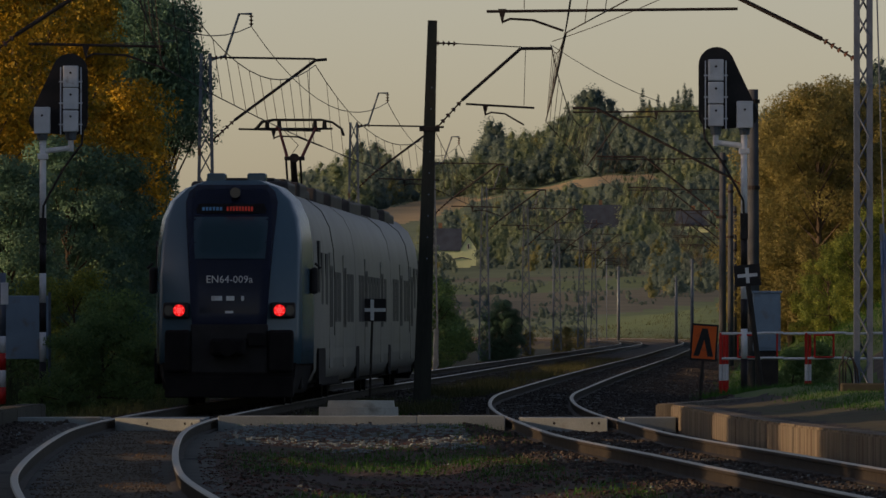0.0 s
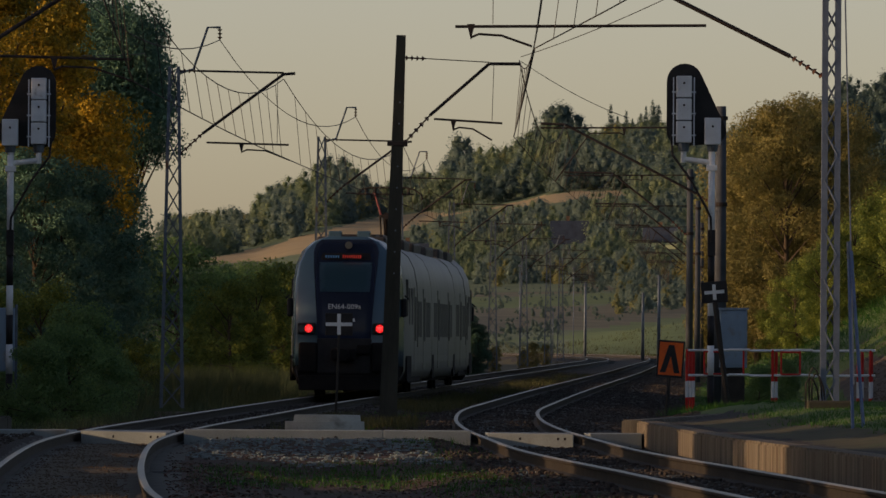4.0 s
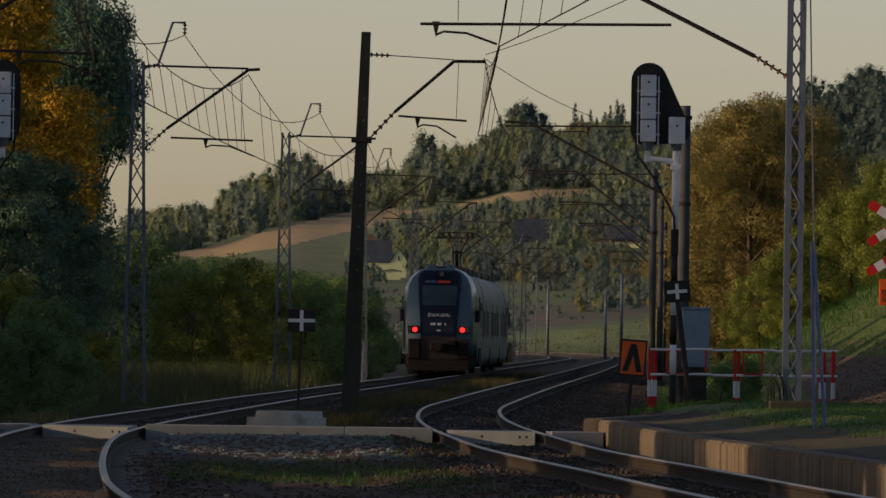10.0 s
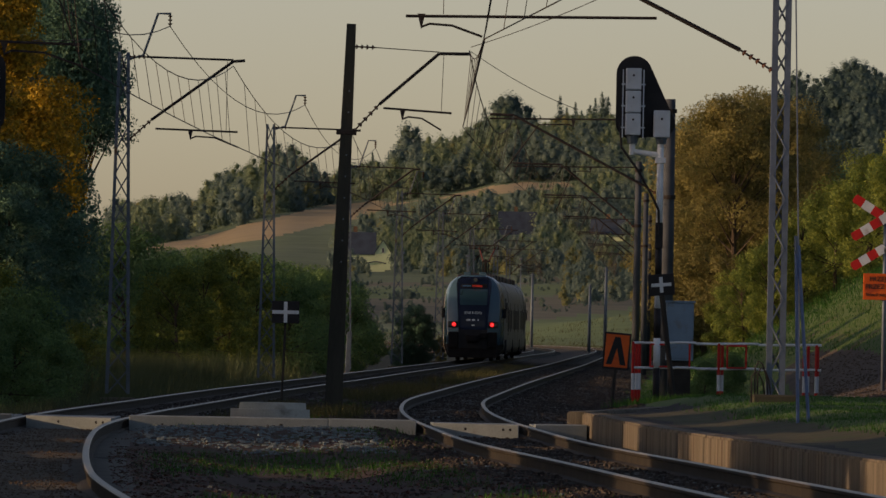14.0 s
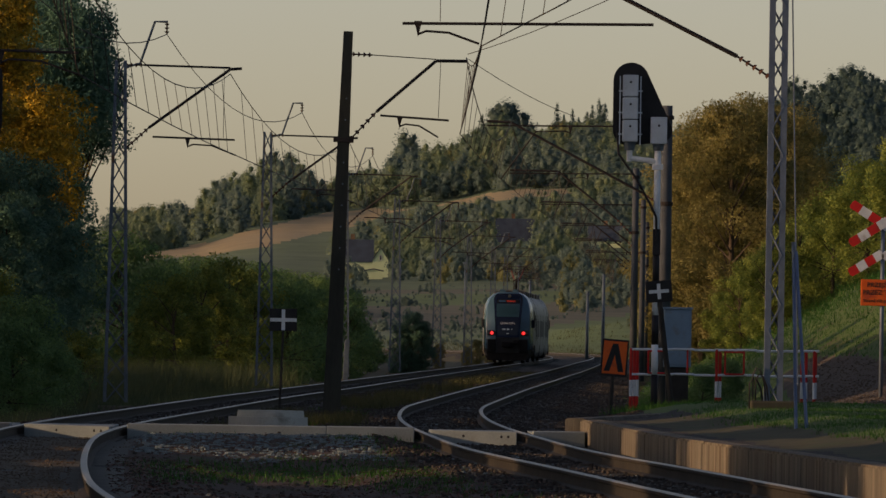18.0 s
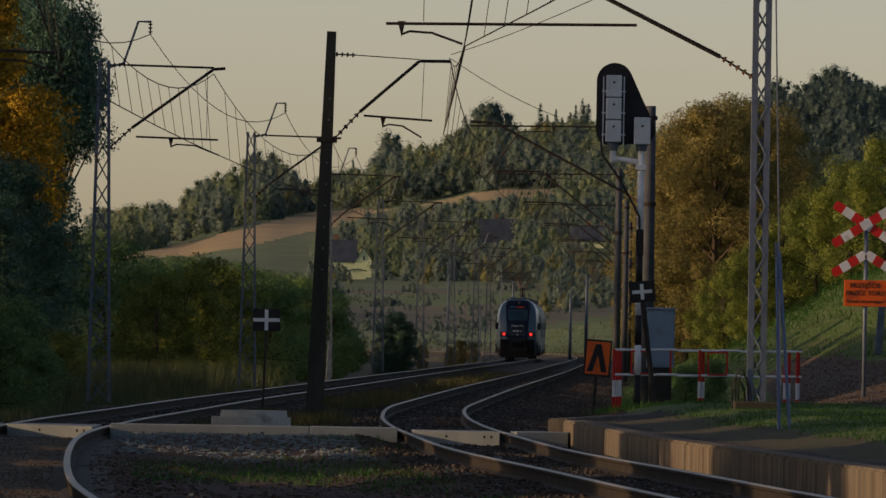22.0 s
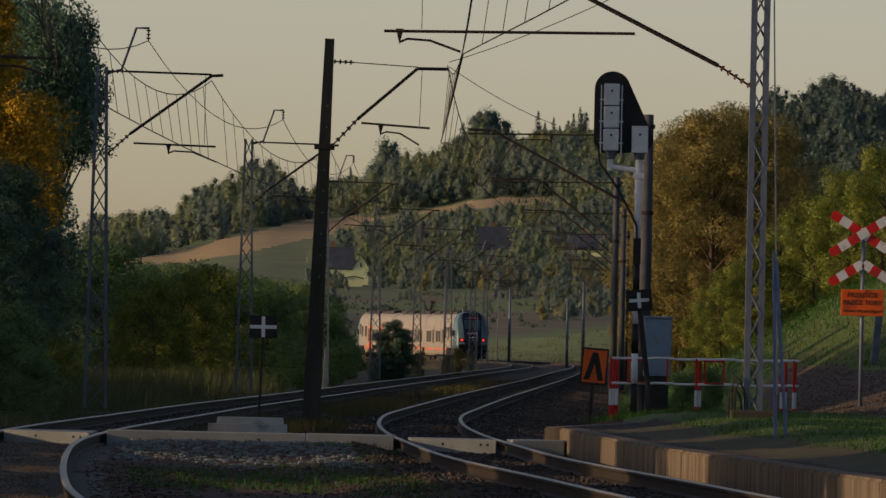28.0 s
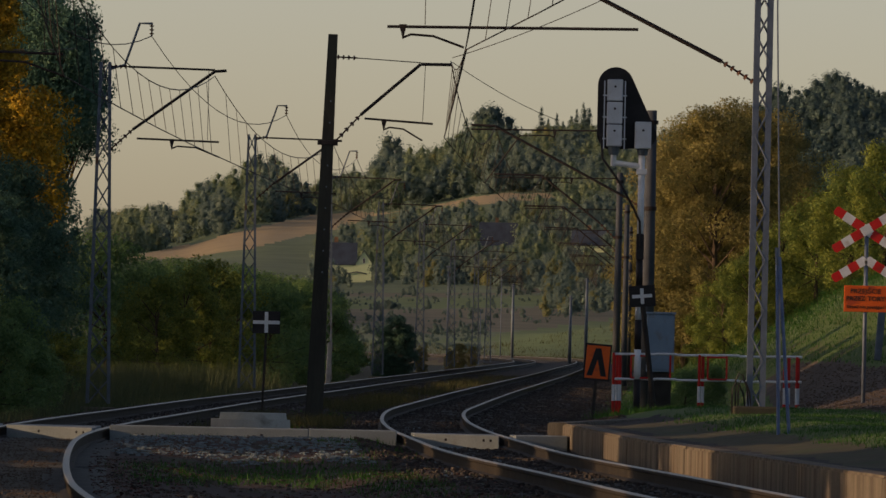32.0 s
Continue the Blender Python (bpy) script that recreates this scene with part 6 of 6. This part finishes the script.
far_woods("field_hedges", "low dark hedges between the terraced fields", "needle_far_haze", hill_spots(260, 37, 950, 1600, 770, 1290, 1.6, 4.5, hedge), 38, lumps=4, sprays=50)


# ---- grass ----
def blades(name, label, material, places, h0, h1, w, seed, per=7, spread=0.1):
    rng = np.random.default_rng(seed)
    p = np.repeat(np.array(places), per, 0)
    n = len(p)
    p[:, :2] += rng.normal(size=(n, 2)) * spread
    a = rng.uniform(0, 6.28, n)
    hh = rng.uniform(h0, h1, n)
    side = np.stack([np.cos(a), np.sin(a), np.zeros(n)], 1) * (w * rng.uniform(0.6, 1.3, n))[:, None]
    lean = np.stack([rng.normal(size=n) * 0.3, rng.normal(size=n) * 0.3, np.ones(n)], 1) * hh[:, None]
    v = np.stack([p - side, p + side, p + lean * 0.6 + side * 0.6, p + lean], 1).reshape(-1, 3)
    i = np.arange(n)[:, None] * 4
    f = np.concatenate([i + np.array([[0, 1, 2]]), i + np.array([[0, 2, 3]])], 0)
    tagged(new(name, mesh_of(name, v, f, material)), label, "grass", kind="stuff")


def ground_spots(n, seed, y0, y1, test):
    rng, out, tries = random.Random(seed), [], 0
    while len(out) < n and tries < n * 60:
        tries += 1
        y = y0 * (y1 / y0) ** rng.random()
        x = rng.uniform(-0.075, 0.085) * y
        if test(x, y):
            out.append((x, y, ground_z(x, y) - 0.02))
    return out


blades("platform_grass", "short green grass on the platform and bank", "grass", ground_spots(9000, 41, 80, 230, lambda x, y: x - right_x(y) > (3.5 + 0.5 * noise.noise((x, y * 0.2, 1)) if y < 140 else 4.2) and not (140 < y < 215 and x - right_x(y) > 7.2 and ground_z(x, y) < 1.15)), 0.02, 0.075, 0.006, 42, 8, 0.15)
blades("bank_grass", "rough green grass on the bank", "grass", ground_spots(14000, 43, 165, 480, lambda x, y: 3.6 < x - right_x(y) < 26 and not (y < 215 and x - right_x(y) > 7.2 and ground_z(x, y) < 1.15)), 0.05, 0.16, 0.008, 44, 7, 0.25)
blades("track_weeds", "low weeds between the tracks", "grass", ground_spots(1300, 45, 80, 400, lambda x, y: left_x(y) + 1.4 < x < right_x(y) - 1.4 and noise.noise((x * 0.7, y * 0.06, 2)) > 0.08 and not 131 < y < 137), 0.03, 0.10, 0.008, 46, 8, 0.25)
blades("dry_weeds", "dry yellowish weeds between the tracks", "dry_grass", ground_spots(1500, 47, 150, 420, lambda x, y: left_x(y) + 1.5 < x < right_x(y) - 1.5 and noise.noise((x * 0.5, y * 0.04, 7)) > 0.05), 0.1, 0.3, 0.008, 48, 8, 0.15)
blades("reeds", "brown dry reeds beside the left track", "reed", ground_spots(9000, 49, 195, 330, lambda x, y: x - left_x(y) < -4.3), 0.5, 1.3, 0.012, 50, 6, 0.2)
blades("verge_grass", "dark green verge beside the left track", "reed", ground_spots(3000, 51, 140, 300, lambda x, y: -5.5 < x - left_x(y) < -2.6), 0.1, 0.4, 0.01, 52, 7, 0.2)
blades("meadow_grass", "yellow-green grass in the far meadow", "dry_grass", ground_spots(5000, 53, 760, 1000, lambda x, y: True), 0.15, 0.45, 0.03, 54, 6, 0.6)


def fallen_leaves():
    """Reddish leaf litter lying on the ballast."""
    rng = np.random.default_rng(61)
    p = np.array(ground_spots(5200, 60, 72, 128, lambda x, y: left_x(y) + 1.0 < x < right_x(y) - 0.9 and noise.noise((x * 0.5, y * 0.05, 12)) > -0.25))
    p[:, 2] += 0.045
    n = len(p)
    a, tip = rng.uniform(0, 6.28, n), rng.uniform(-0.6, 0.6, n)
    u = np.stack([np.cos(a), np.sin(a), tip * 0.6], 1) * rng.uniform(0.012, 0.032, n)[:, None]
    w = np.stack([-np.sin(a), np.cos(a), rng.uniform(-0.5, 0.5, n)], 1) * rng.uniform(0.010, 0.022, n)[:, None]
    v = np.stack([p - u, p - w + [0, 0, 0.008], p + u, p + w + [0, 0, 0.008]], 1).reshape(-1, 3)
    tagged(new("fallen_leaves", mesh_of("fallen_leaves", v, np.arange(4 * n).reshape(-1, 4), "litter")), "reddish fallen leaves on the ballast", "leaves", kind="stuff")


fallen_leaves()


# ---- houses on the hill ----
def house(place, w, d, wall, roof, label, turn, windows=((-0.5, 0.1), (0.5, 0.1))):
    t = thing("house", pose(*place, 0, 0, turn), label, "house", "hill houses")
    quick("wall", "house_wall", t, lambda bm: prism(bm, [(-w / 2, -2), (w / 2, -2), (w / 2, wall), (0, wall + roof), (-w / 2, wall)], 0, d), "pale gabled walls")

    def slab(bm, s):
        e, th = 0.22, 0.16
        k = roof / (w / 2)
        pts = [(0, wall + roof + 0.05), (s * (w / 2 + e), wall - e * k + 0.05), (s * (w / 2 + e), wall - e * k + 0.05 + th), (0, wall + roof + 0.05 + th)]
        prism(bm, pts if s > 0 else pts[::-1], -0.2, d + 0.2)

    for s in (-1, 1):
        quick("roof", "roof_tile", t, lambda bm, s=s: slab(bm, s), "dark tiled roof slope")
    for x, z in ((a, wall + roof * b) for a, b in windows):
        win = quick("window", "house_white", t, lambda bm, x=x, z=z: box(bm, x - 0.2, -0.08, z - 0.45, x + 0.2, 0.02, z + 0.45), "white window frame")
        quick("pane", "window", win, lambda bm, x=x, z=z: box(bm, x - 0.14, -0.1, z - 0.38, x + 0.14, -0.05, z + 0.38))
    if w > 5:
        quick("chimney", "plank", t, lambda bm: box(bm, w * 0.1, d * 0.5, wall + roof * 0.5, w * 0.1 + 0.7, d * 0.5 + 0.7, wall + roof + 1.2))


def put_house(px, y, w, d, wall, roof, label, turn, dz=0.0):
    x = across(px, y)
    house((x, y, ground_z(x, y) + dz), w, d, wall, roof, label, turn)


house((across(829, 1560), 1560, 13.75), 2.7, 6, 1.5, 2.1, "pale green gabled house with a dark roof on the hillside", 0, ((0.0, 0.2),))
house((across(817, 1530), 1530, 10.8), 3.0, 3.5, 2.3, 0.3, "low yellow-green annex below a gabled house", 0, ())
house((across(815, 1600), 1600, 12.9), 6, 6.4, 2.5, 3.6, "long dark-roofed barn below the tan field", 90, ())
house((across(1099, 1850), 1850, 19.6), 8, 7.6, 2.0, 5.0, "large dark-roofed house among the hillside trees", 90)
put_house(1260, 1800, 6, 7, 1.8, 2.8, "dark-roofed house half hidden by trees", 82, -0.6)


# ---- motion ----
def motions():
    """The train runs away along the left track and round the bend; each car follows the rails."""
    ys, arc, s = [40.0], [0.0], 0.0
    y = 40.0
    while y < 1100:
        y += 0.5
        s += math.hypot(0.5, left_x(y) - left_x(y - 0.5))
        ys.append(y)
        arc.append(s)

    def at_arc(q):
        yy = float(np.interp(q, arc, ys))
        return Vector((left_x(yy), yy, rail_z(yy)))

    rows = {c: [] for c in (rear_car, mid_car, front_car)}
    for k in range(65):
        t = k * 0.5
        tail_y = 154.8 + 14.98 * t + 0.269 * t * t - 0.003 * t ** 3
        q = float(np.interp(tail_y, ys, arc))
        for i, c in enumerate((rear_car, mid_car, front_car)):
            a, b = at_arc(q + i * CAR_LEN), at_arc(q + (i + 1) * CAR_LEN)
            d = b - a
            turn = math.degrees(math.atan2(-d.x, d.y))
            if c is front_car:
                rows[c].append((t, Matrix.Translation(b) @ pose(0, 0, 0, 0, 0, turn + 180)))
            else:
                rows[c].append((t, Matrix.Translation(a) @ pose(0, 0, 0, 0, 0, turn)))
    for c, r in rows.items():
        walk(c, r)


motions()
